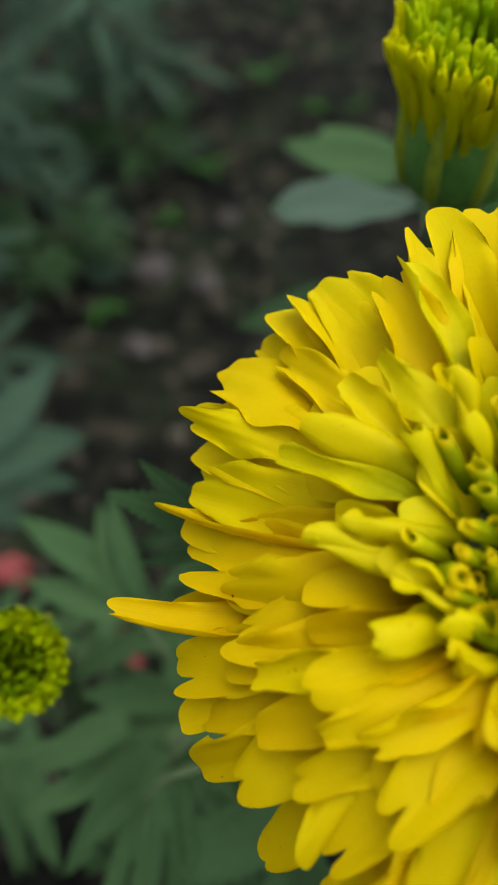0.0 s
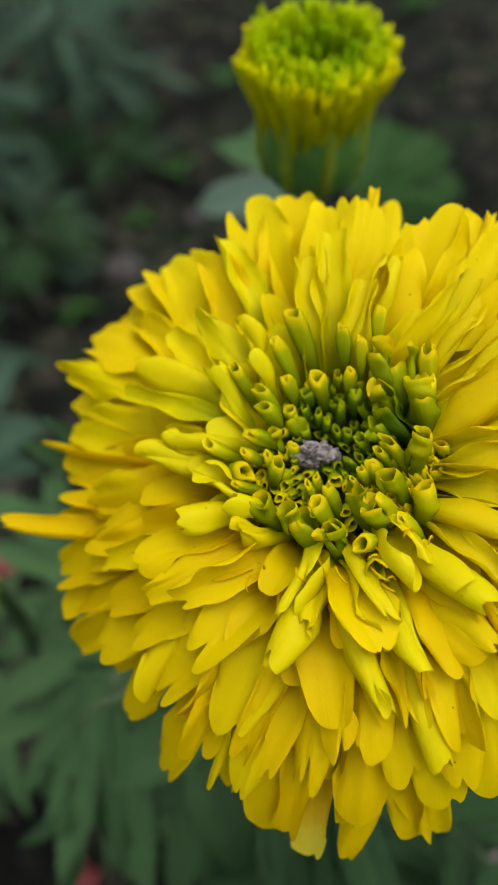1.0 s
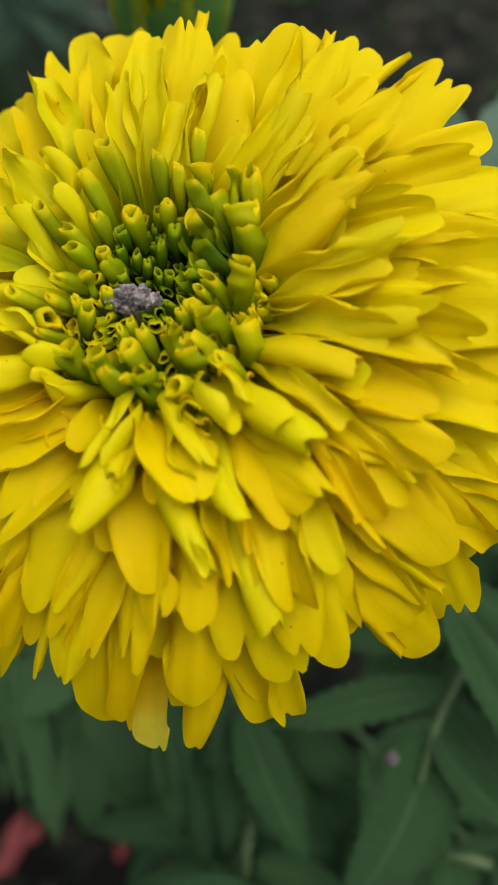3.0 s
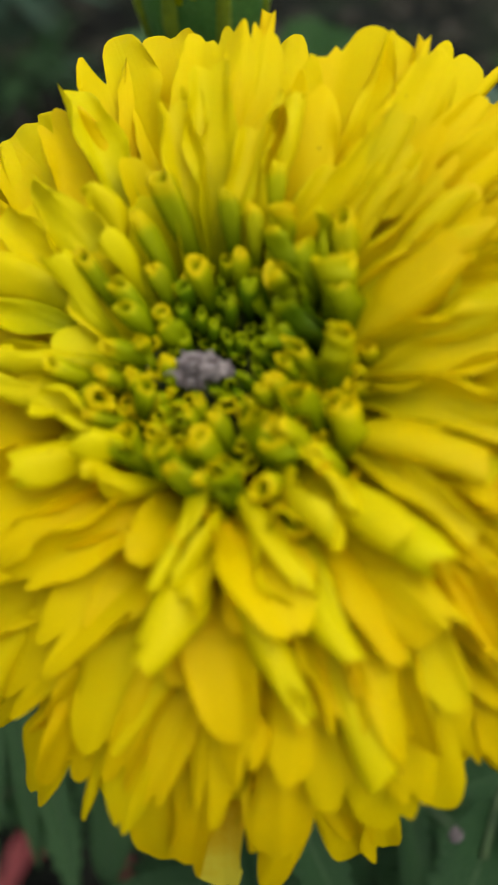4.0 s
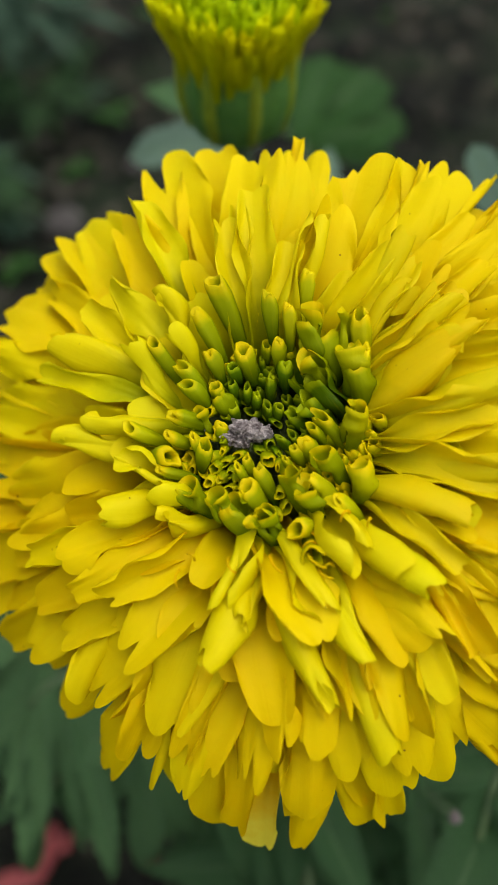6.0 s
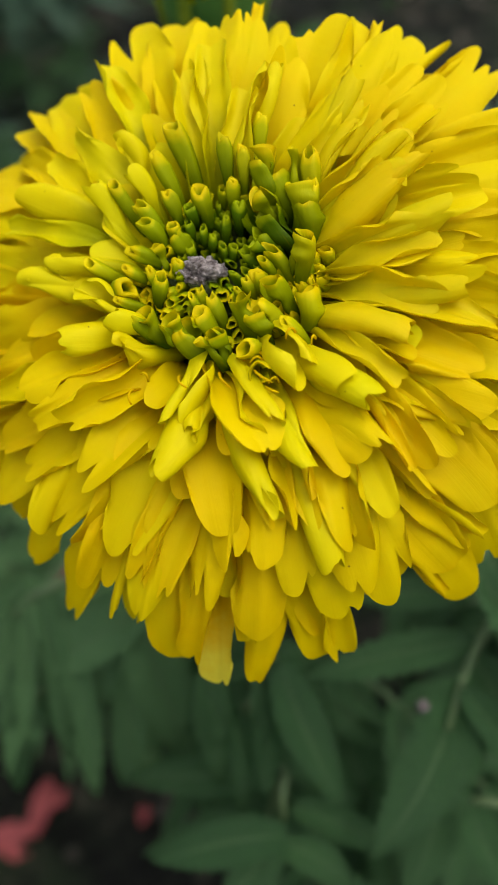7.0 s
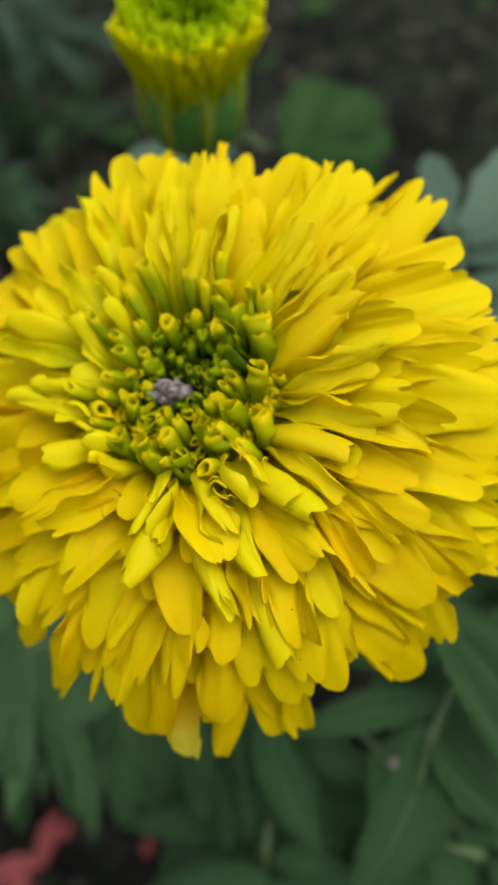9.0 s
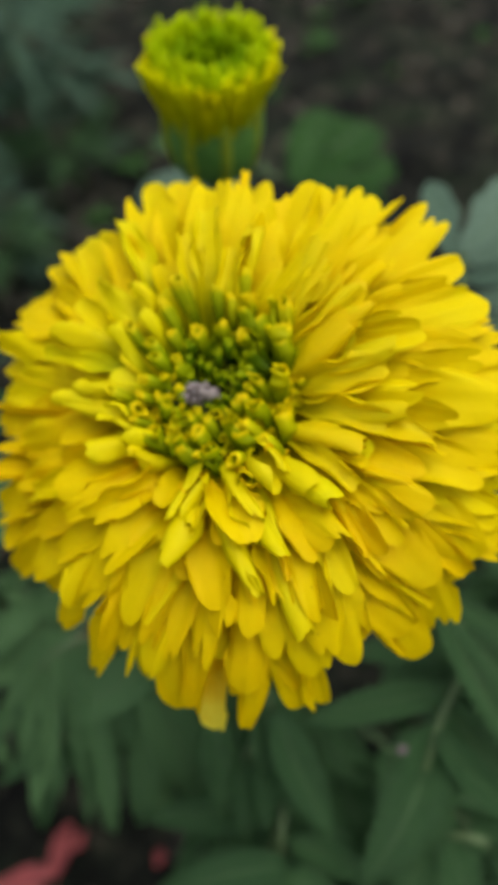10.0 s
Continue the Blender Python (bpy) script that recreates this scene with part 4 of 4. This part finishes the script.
fan(plant, "green", [(0.147, 0.082, 0.303), (0.137, 0.093, 0.315), (0.132, 0.097, 0.319)], [
    ((0.132, 0.097, 0.319), (0.115, 0.118, 0.339), 1),
    ((0.131, 0.097, 0.319), (0.109, 0.110, 0.312), 1),
    ((0.133, 0.096, 0.318), (0.117, 0.072, 0.307), 1.3),
    ((0.133, 0.097, 0.319), (0.143, 0.119, 0.333), 1.1),
    ((0.139, 0.092, 0.313), (0.142, 0.067, 0.303), 1.1),
])
fan(plant, "soft", [(0.017, 0.070, 0.309), (0.011, 0.063, 0.291), (0.004, 0.055, 0.272)], [
    ((0.015, 0.068, 0.300), (-0.018, 0.045, 0.251), 1.2),
    ((0.011, 0.063, 0.291), (0.015, 0.034, 0.236), 1.3),
    ((0.005, 0.055, 0.272), (-0.009, 0.031, 0.223), 1.2),
    ((0.013, 0.065, 0.296), (-0.031, 0.059, 0.261), 1.2),
])
fan(plant, "soft", [(0.037, 0.066, 0.313), (0.041, 0.058, 0.288), (0.043, 0.049, 0.269)], [
    ((0.039, 0.061, 0.294), (0.022, 0.035, 0.242), 1.1),
    ((0.041, 0.057, 0.286), (0.058, 0.026, 0.232), 1.3),
    ((0.043, 0.049, 0.269), (0.041, 0.021, 0.220), 1.3),
    ((0.041, 0.059, 0.289), (0.012, 0.051, 0.257), 1.1),
])
fan(plant, "green", [(0.059, 0.066, 0.251), (0.055, 0.059, 0.240), (0.052, 0.054, 0.230)], [
    ((0.054, 0.058, 0.235), (0.003, 0.051, 0.206), 1.2),
    ((0.053, 0.055, 0.231), (0.020, 0.028, 0.171), 1.3),
    ((0.052, 0.054, 0.230), (0.051, 0.016, 0.158), 1.3),
    ((0.055, 0.058, 0.235), (0.083, 0.020, 0.175), 1.2),
    ((0.056, 0.061, 0.241), (0.096, 0.038, 0.201), 1.1),
])
fan(plant, "soft", [(0.006, 0.078, 0.270), (-0.002, 0.073, 0.260), (-0.010, 0.070, 0.251)], [
    ((-0.007, 0.072, 0.255), (-0.041, 0.084, 0.253), 1.2),
    ((-0.009, 0.070, 0.251), (-0.048, 0.059, 0.222), 1.3),
    ((-0.008, 0.070, 0.251), (-0.031, 0.048, 0.209), 1.1),
    ((-0.002, 0.073, 0.260), (-0.030, 0.093, 0.267), 1.1),
])
fan(plant, "green", [(0.036, 0.050, 0.253), (0.030, 0.044, 0.241), (0.025, 0.039, 0.231)], [
    ((0.026, 0.040, 0.232), (0.003, 0.027, 0.202), 1),
    ((0.025, 0.039, 0.231), (0.021, 0.014, 0.187), 1),
    ((0.027, 0.041, 0.235), (0.044, 0.018, 0.196), 1),
    ((0.029, 0.043, 0.239), (0.001, 0.041, 0.226), 0.9),
    ((0.031, 0.045, 0.243), (0.048, 0.033, 0.220), 0.9),
])
fan(plant, "green", [(-0.008, 0.064, 0.275), (-0.019, 0.058, 0.264), (-0.028, 0.054, 0.254)], [
    ((-0.026, 0.055, 0.255), (-0.051, 0.051, 0.239), 1),
    ((-0.028, 0.054, 0.254), (-0.040, 0.037, 0.222), 1),
    ((-0.023, 0.057, 0.260), (-0.018, 0.041, 0.232), 0.9),
    ((-0.020, 0.058, 0.264), (-0.040, 0.066, 0.263), 0.9),
])
fan(plant, "green", [(0.040, 0.052, 0.310), (0.042, 0.047, 0.304), (0.043, 0.043, 0.299)], [
    ((0.029, 0.045, 0.299), (0.026, 0.021, 0.267), 1.25),
    ((0.042, 0.044, 0.300), (0.053, 0.015, 0.262), 1.6),
    ((0.042, 0.044, 0.301), (0.021, 0.041, 0.287), 1),
    ((0.041, 0.046, 0.303), (0.059, 0.041, 0.291), 1),
])
fan(plant, "green", [(0.047, 0.034, 0.269), (0.044, 0.028, 0.261), (0.039, 0.019, 0.250)], [
    ((0.038, 0.018, 0.249), (0.001, 0.017, 0.232), 1.25),
    ((0.039, 0.019, 0.250), (0.061, 0.006, 0.224), 1.1),
    ((0.040, 0.020, 0.251), (0.032, 0.002, 0.212), 1.3),
    ((0.045, 0.030, 0.263), (-0.002, 0.033, 0.245), 1),
    ((0.044, 0.026, 0.260), (0.067, 0.022, 0.239), 1.1),
])
fan(plant, "soft", [(-0.01, 0.078, 0.285), (-0.021, 0.075, 0.283), (-0.026, 0.07, 0.281)], [
    ((-0.022, 0.073, 0.283), (-0.038, 0.048, 0.262), 0.75),
    ((-0.021, 0.073, 0.283), (-0.029, 0.038, 0.258), 0.7),
    ((-0.018, 0.074, 0.284), (-0.018, 0.034, 0.256), 0.65),
    ((-0.015, 0.075, 0.284), (-0.006, 0.031, 0.256), 0.65),
    ((-0.023, 0.073, 0.282), (-0.043, 0.063, 0.268), 0.9),
], (0.0, -0.45, 1.0))
fan(plant, "green", [(0.029, 0.053, 0.3), (0.028, 0.047, 0.297), (0.028, 0.042, 0.294)], [
    ((0.028, 0.046, 0.296), (0.027, 0.027, 0.282), 1.1),
    ((0.027, 0.045, 0.294), (0.019, 0.032, 0.278), 1.0),
], (0.0, -0.45, 1.0))
fan(plant, "green", [(-0.001, 0.085, 0.356), (-0.004, 0.089, 0.360), (-0.007, 0.092, 0.364)], [
    ((-0.007, 0.092, 0.362), (-0.025, 0.097, 0.372), 1.7),
    ((-0.007, 0.092, 0.366), (-0.018, 0.098, 0.379), 1.3),
    ((-0.006, 0.091, 0.361), (-0.022, 0.091, 0.357), 1.2),
])
# the denser leaves below them
for k in range(20):
    rnd = random.Random(k + 60)
    a = radians(rnd.uniform(262, 395))
    out = Vector((math.cos(a), math.sin(a), 0))
    low = Vector((0.052, 0.085, rnd.uniform(0.10, 0.24)))
    base = low + out * rnd.uniform(0.015, 0.05)
    tip = base + out * rnd.uniform(0.06, 0.085) + Vector((0, 0, rnd.uniform(-0.03, 0.02)))
    leaf(plant, base, tip, rnd.uniform(0.042, 0.055), 4, seed=k + 70, up=(0, -0.1, 1))

# ---- second plant: half-open bud behind the flower ----
plant_b = tagged(new("marigold_plant"), "marigold plant with a half-open lime yellow bud, ribbed green cup", "flowering plant")
plant_b.matrix_world = Matrix.Translation((0.046, 0.165, 0))


def half_open_bud(parent, at, axis, reach, tall, cup, rind, core, size=1.0):
    """A bud: ribbed cup, a flaring crown of rolled petals and a green hollow."""
    z = Vector(axis).normalized()
    x = Vector((0, 1, 0)).cross(z).normalized()
    m = Matrix((x, z.cross(x), z)).transposed().to_4x4()
    m.translation = Vector(at)
    bud = part("bud", lathe(bmesh.new(), [(0.003, 0.010), (cup * 0.55, 0.0115), (cup * 0.86, 0.0155), (cup * 0.98, 0.0225), (cup * 1.0, 0.030), (cup * 1.0, 0.0345), (cup * 0.9, 0.035), (cup * 0.8, 0.028), (cup * 0.45, 0.020), (cup * 0.2, 0.018)], 64, 8, 0.03), SEPAL, parent, "half-open lime yellow marigold bud in a ribbed green cup")
    bud.matrix_local = parent.matrix_world.inverted() @ m @ Matrix.Scale(size, 4)
    for k in range(8):
        a = 2 * math.pi * k / 8 + 0.2
        o = Vector((math.cos(a), math.sin(a), 0))
        pts = [o * (r * 1.0) + Vector((0, 0, h)) for r, h in ((cup * 0.48, 0.0118), (cup * 0.81, 0.016), (cup * 0.91, 0.0225), (cup * 0.93, 0.031), (cup * 0.99, 0.0385))]
        part("sepal", rod(bmesh.new(), pts, [0.0008, 0.0015, 0.0018, 0.0017, 0.0008], 10), RIDGE, bud)
    n = 0
    for k in range(46):
        rnd = random.Random(k + 640)
        a = 2 * math.pi * (k + rnd.uniform(-0.3, 0.3)) / 46
        o = Vector((math.cos(a), math.sin(a), 0))
        foot = o * cup * (0.98 if k % 2 else 0.9) + Vector((0, 0, tall * rnd.uniform(0.56, 0.66)))
        tip = o * reach * rnd.uniform(0.95, 1.04) + Vector((0, 0, tall * rnd.uniform(0.86, 0.99)))
        bm = blade(bmesh.new(), rnd, foot, (o * 0.2 + Vector((0, 0, 1))).normalized(), (o * 0.5 + Vector((0, 0, 1))).normalized(), tip, Vector((-o.y, o.x, 0)), reach * rnd.uniform(0.17, 0.26), (1.6, rnd.uniform(1.2, 2.6)), neck=0.6, lobes=2, notch=rnd.uniform(0.1, 0.25), end=0.9, corner=0.2, roll=rnd.gauss(0, 0.25), wave=0.0004, rows=10, cols=9)
        part("petal", bm, rind, bud)
    for ring, count in enumerate((0, 30, 30, 26, 18, 11, 5)):
        for k in range(count):
            n += 1
            rnd = random.Random(n + 300)
            a = 2 * math.pi * (k + 0.5 * (ring % 2) + rnd.uniform(-0.25, 0.25)) / count
            o = Vector((math.cos(a), math.sin(a), 0))
            r = reach * (1.0, 0.95, 0.83, 0.68, 0.5, 0.3, 0.12)[ring] * rnd.uniform(0.95, 1.05)
            h = tall * (0.90, 0.98, 1.02, 1.02, 0.97, 0.89, 0.78)[ring] * rnd.uniform(0.96, 1.04)
            foot = o * cup * 0.97 + Vector((0, 0, tall * rnd.uniform(0.62, 0.74))) if ring < 2 else o * min(cup * 0.86, r * 0.85) + Vector((0, 0, tall * (0.66 if ring < 4 else 0.5)))
            tip = o * r + Vector((0, 0, h))
            d1 = (o * (0.35 if ring < 3 else 0.0) + Vector((0, 0, 1))).normalized()
            bm = tube_mesh(rnd, foot, (o * (0.12 if ring < 2 else 0.5) + Vector((0, 0, 1))).normalized(), d1, tip, Vector((-o.y, o.x, 0)), reach * rnd.uniform(0.065, 0.105), rnd.random() < 0.5, rnd.choice((0.2, 0.4, 0.7)), 10)
            part("petal", bm, rind if ring < 2 else BUDLIME if ring < 4 else core, bud)
    return bud


half_open_bud(plant_b, (0.0408, 0.1565, 0.3835), (0.02, -0.06, 1), 0.0172, 0.0465, 0.0129, BUDGREEN, BUDCORE)
world_part("stem", stalk((0.046, 0.165, -0.01), (0.047, 0.17, 0.15), (0.041, 0.158, 0.32), (0.0410, 0.1560, 0.397), 0.004, 0.0032), STEM, plant_b)
fan(plant_b, "pale", [(0.059, 0.227, 0.348), (0.057, 0.235, 0.340), (0.055, 0.243, 0.333)], [
    ((0.055, 0.243, 0.333), (0.006, 0.255, 0.321), 1.6),
], (0.0, -0.45, 0.9))
fan(plant_b, "soft", [(0.068, 0.275, 0.311), (0.062, 0.285, 0.307), (0.057, 0.296, 0.303)], [
    ((0.057, 0.296, 0.303), (0.014, 0.318, 0.311), 2),
    ((0.057, 0.302, 0.301), (0.031, 0.324, 0.315), 2.4),
], (0.0, -0.6, 0.8))
fan(plant_b, "green", [(0.055, 0.207, 0.319), (0.047, 0.215, 0.311), (0.039, 0.223, 0.303)], [
    ((0.040, 0.223, 0.303), (-0.005, 0.231, 0.293), 1.9),
    ((0.040, 0.221, 0.295), (-0.003, 0.224, 0.283), 1.1),
], (0.0, -0.45, 1.0))
leaf(plant_b, (0.054, 0.175, 0.345), (0.080, 0.195, 0.338), 0.034, 2, "pale", seed=14)
for k in range(9):
    rnd = random.Random(k + 160)
    a = radians(rnd.uniform(-40, 220))
    out = Vector((math.cos(a), math.sin(a), 0))
    base = Vector((0.046, 0.165, rnd.uniform(0.14, 0.30))) + out * 0.02
    tip = base + out * rnd.uniform(0.05, 0.07) + Vector((0, 0, rnd.uniform(-0.03, 0.02)))
    leaf(plant_b, base, tip, rnd.uniform(0.034, 0.046), 3, seed=k + 170)

# ---- third plant: tight bud low beside the flower ----
plant_c = tagged(new("marigold_plant"), "low marigold plant with a tight lime green bud among its leaves", "flowering plant")
plant_c.matrix_world = Matrix.Translation((-0.075, 0.15, 0))
half_open_bud(plant_c, (-0.0487, 0.0942, 0.3203), (0.12, -0.62, 0.78), 0.0148, 0.0430, 0.0125, BUDLIME, BUDCORE, 0.71)
world_part("stem", stalk((-0.075, 0.15, -0.01), (-0.078, 0.17, 0.12), (-0.0547, 0.1251, 0.2814), (-0.0475, 0.0880, 0.3280), 0.004, 0.0024), STEM, plant_c)
fan(plant_c, "soft", [(-0.023, 0.117, 0.259), (-0.029, 0.125, 0.263), (-0.033, 0.131, 0.265)], [
    ((-0.035, 0.133, 0.267), (-0.072, 0.161, 0.276), 1.4),
    ((-0.038, 0.134, 0.266), (-0.045, 0.160, 0.282), 1.2),
    ((-0.031, 0.132, 0.268), (-0.042, 0.158, 0.290), 1.1),
    ((-0.033, 0.131, 0.266), (-0.070, 0.142, 0.264), 1.2),
    ((-0.029, 0.124, 0.262), (-0.058, 0.121, 0.242), 1.2),
])
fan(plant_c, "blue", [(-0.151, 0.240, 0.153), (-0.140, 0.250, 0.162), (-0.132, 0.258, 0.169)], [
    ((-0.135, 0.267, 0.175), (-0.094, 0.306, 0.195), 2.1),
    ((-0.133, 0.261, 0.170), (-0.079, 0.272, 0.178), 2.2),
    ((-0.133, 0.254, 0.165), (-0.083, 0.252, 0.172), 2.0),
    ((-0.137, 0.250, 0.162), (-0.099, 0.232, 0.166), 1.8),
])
leaf(plant_c, (-0.075, 0.15, 0.17), (-0.10, 0.11, 0.16), 0.045, 4, "soft", seed=23)
for k in range(10):
    rnd = random.Random(k + 260)
    a = radians(-40 + 26 * k + rnd.uniform(-12, 12))
    out = Vector((math.cos(a), math.sin(a), 0))
    base = Vector((-0.075, 0.15, rnd.uniform(0.05, 0.16))) + out * 0.015
    tip = base + out * rnd.uniform(0.05, 0.08) + Vector((0, 0, rnd.uniform(-0.03, 0.02)))
    leaf(plant_c, base, tip, rnd.uniform(0.036, 0.05), 3, "soft", seed=k + 270)


# ---- plants farther off in the bed ----
def bushy_plant(x, y, tall, reach, count, tone, seed, label):
    """A leafy plant with no flower in sight."""
    ob = tagged(new("bedding_plant"), label, "plant")
    ob.matrix_world = Matrix.Translation((x, y, 0))
    world_part("stem", stalk((x, y, -0.01), (x + 0.01, y, tall * 0.3), (x - 0.01, y, tall * 0.6), (x, y, tall), 0.004, 0.002), STEM, ob)
    for k in range(count):
        rnd = random.Random(seed * 50 + k)
        a = radians(137.5 * k + rnd.uniform(-20, 20))
        out = Vector((math.cos(a), math.sin(a), 0))
        z = tall * (0.35 + 0.65 * (k + 0.5) / count)
        base = Vector((x, y, z)) + out * 0.008
        tip = base + out * reach * rnd.uniform(0.7, 1.1) * (1.1 - 0.4 * z / tall) + Vector((0, 0, rnd.uniform(-0.01, 0.04)))
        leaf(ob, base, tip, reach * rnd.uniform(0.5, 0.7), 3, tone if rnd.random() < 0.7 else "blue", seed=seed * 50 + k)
    return ob


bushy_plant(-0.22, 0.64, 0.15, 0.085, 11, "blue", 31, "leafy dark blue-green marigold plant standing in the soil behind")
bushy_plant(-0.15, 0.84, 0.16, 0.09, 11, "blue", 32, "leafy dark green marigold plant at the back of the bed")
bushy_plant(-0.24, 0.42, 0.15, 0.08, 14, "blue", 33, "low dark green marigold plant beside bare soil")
bushy_plant(-0.16, 0.60, 0.06, 0.045, 13, "green", 36, "low dark green seedling plant spreading over the soil")
bushy_plant(-0.10, 0.76, 0.05, 0.04, 12, "green", 37, "small dark green plant among clods of soil")
bushy_plant(-0.19, 0.80, 0.08, 0.05, 14, "green", 38, "dark green leafy plant low in the bed behind")
bushy_plant(0.20, 0.11, 0.28, 0.08, 16, "green", 35, "dark green leafy marigold plant crowding beside the flower")

plant_d = tagged(new("bedding_plant"), "young plant with broad fresh green leaves behind the bud", "plant")
plant_d.matrix_world = Matrix.Translation((0.090, 0.365, 0))
world_part("stem", stalk((0.090, 0.365, -0.01), (0.090, 0.365, 0.05), (0.090, 0.355, 0.1), (0.090, 0.355, 0.223), 0.003, 0.002), STEM, plant_d)
fan(plant_d, "fresh", [(0.090, 0.355, 0.223), (0.091, 0.381, 0.232)], [
    ((0.091, 0.380, 0.231), (0.139, 0.461, 0.233), 2.2),
    ((0.091, 0.379, 0.229), (0.154, 0.423, 0.229), 2),
    ((0.091, 0.381, 0.232), (0.109, 0.458, 0.243), 1.6),
    ((0.091, 0.379, 0.229), (0.144, 0.386, 0.223), 1.5),
])


def weed(x, y, size, seed):
    """A seedling weed: a short stalk with a rosette of fresh leaves."""
    z = ground_height(x, y)
    ob = tagged(new("weed_seedling"), "small fresh green weed seedling growing in the soil", "weed", "weeds in the soil")
    ob.matrix_world = Matrix.Translation((x, y, z))
    world_part("stalk", stalk((x, y, z - 0.004), (x, y, z + size * 0.2), (x, y, z + size * 0.3), (x + 0.002, y, z + size * 0.45), 0.0012, 0.0008, 6), STEM, ob)
    rnd = random.Random(seed)
    for k in range(7):
        m = Matrix.Translation((0, 0, size * (0.2 + 0.03 * k))) @ pose(0, 0, 0, rnd.uniform(5, 40), 0, 51 * k + rnd.uniform(-15, 15)) @ Matrix.Scale(size * rnd.uniform(0.6, 1.0), 4)
        lf = part("leaf", LEAFLETS["weed"][k % 4], None, ob)
        lf.matrix_local = m


for x, y, size, sd in ((-0.123, 0.56, 0.030, 1), (-0.04, 0.783, 0.035, 2), (-0.08, 0.70, 0.025, 3), (0.02, 0.93, 0.04, 4), (0.19, 1.0, 0.03, 5), (0.26, 1.12, 0.04, 6), (-0.10, 0.84, 0.03, 7)):
    weed(x, y, size, sd)
for k in range(11):
    rnd = random.Random(700 + k)
    weed(rnd.uniform(0.05, 0.45), rnd.uniform(0.78, 1.35), rnd.uniform(0.010, 0.022), 30 + k)

for k, (x, y, r) in enumerate(((-0.037, 0.60, 0.013), (-0.09, 0.521, 0.013), (-0.084, 0.615, 0.017), (0.05, 0.80, 0.009), (-0.02, 0.70, 0.010))):
    st = tagged(part("pebble", lump(r, k + 2), STONE), "small dull greyish pink stone lying on soil", "stone", "stones on the soil")
    st.matrix_world = Matrix.Translation((x, y, ground_height(x, y) + r * 0.3)) @ pose(0, 0, 0, 0, 0, 40 * k)


def fallen_petal(x, y, size, turn, seed):
    """A crumpled red petal lying on the soil."""
    bm = blade(bmesh.new(), random.Random(seed), Vector((-size / 2, 0, 0)), Vector((1, 0.2, 0.5)).normalized(), Vector((1, 0.3, -0.4)).normalized(), Vector((size / 2, 0, 0.002)), Vector((0, 1, 0)), size * 0.55, (1.2, 0.7), neck=0.5, lobes=2, notch=0.3, wave=0.002, thick=0.0008)
    ob = tagged(part("fallen_petal", bm, RED), "dull red fallen petal lying on the dark soil", "petal", "red petals on the soil")
    ob.matrix_world = Matrix.Translation((x, y, ground_height(x, y) + 0.006)) @ pose(0, 0, 0, 0, 0, turn)


for k, (x, y, size, turn) in enumerate(((-0.098, 0.078, 0.035, 10), (-0.078, 0.095, 0.030, 65), (-0.024, 0.086, 0.010, 80), (-0.162, 0.306, 0.045, 5), (-0.085, 0.276, 0.015, 30), (-0.079, 0.256, 0.013, 100), (-0.070, 0.236, 0.017, 70), (0.177, 0.051, 0.03, 20))):
    fallen_petal(x, y, size, turn, k + 3)

# ---- the crumb caught in the flower's centre ----
bm = bmesh.new()
for k, (x, y, z, r) in enumerate(((-0.0019, -0.0002, -0.0001, 0.00125), (-0.0004, 0.0003, 0.0004, 0.0016), (0.0012, 0.0000, 0.0000, 0.0014), (0.0024, -0.0003, -0.0003, 0.0010), (-0.0009, -0.0008, -0.0003, 0.0011))):
    clump = bpy.data.meshes.new("clump")
    knob = lump(r, 9 + k, 0.8, 0.9, 4)
    bmesh.ops.translate(knob, vec=(x, y, z), verts=knob.verts)
    knob.to_mesh(clump)
    bm.from_mesh(clump)
    bpy.data.meshes.remove(clump)
crumb = tagged(part("soil_crumb", bm, CRUMB), "grey dry crumb of soil caught in the flower's centre", "crumb")
crumb.matrix_world = HEAD @ pose(-0.0054, 0.0018, 0.0006, 0, 0, 4) @ Matrix.Diagonal((1.05, 0.9, 0.95, 1))

# a small pale scrap lying on a leaf
scrap = tagged(part("leaf_scrap", lump(0.0013, 4, 0.7, 0.6, 3), SCRAP), "tiny dull pinkish scrap lying on a leaf", "scrap")
scrap.matrix_world = Matrix.Translation((0.0748, 0.0250, 0.3085))

# a smaller crumb lodged among the florets beside it
bit = tagged(part("soil_crumb", lump(0.0006, 6, 0.8, 0.7, 3), CRUMB), "tiny grey crumb of soil between the green florets", "crumb")
bit.matrix_world = HEAD @ pose(-0.0109, 0.0034, 0.0004, 0, 0, 20)
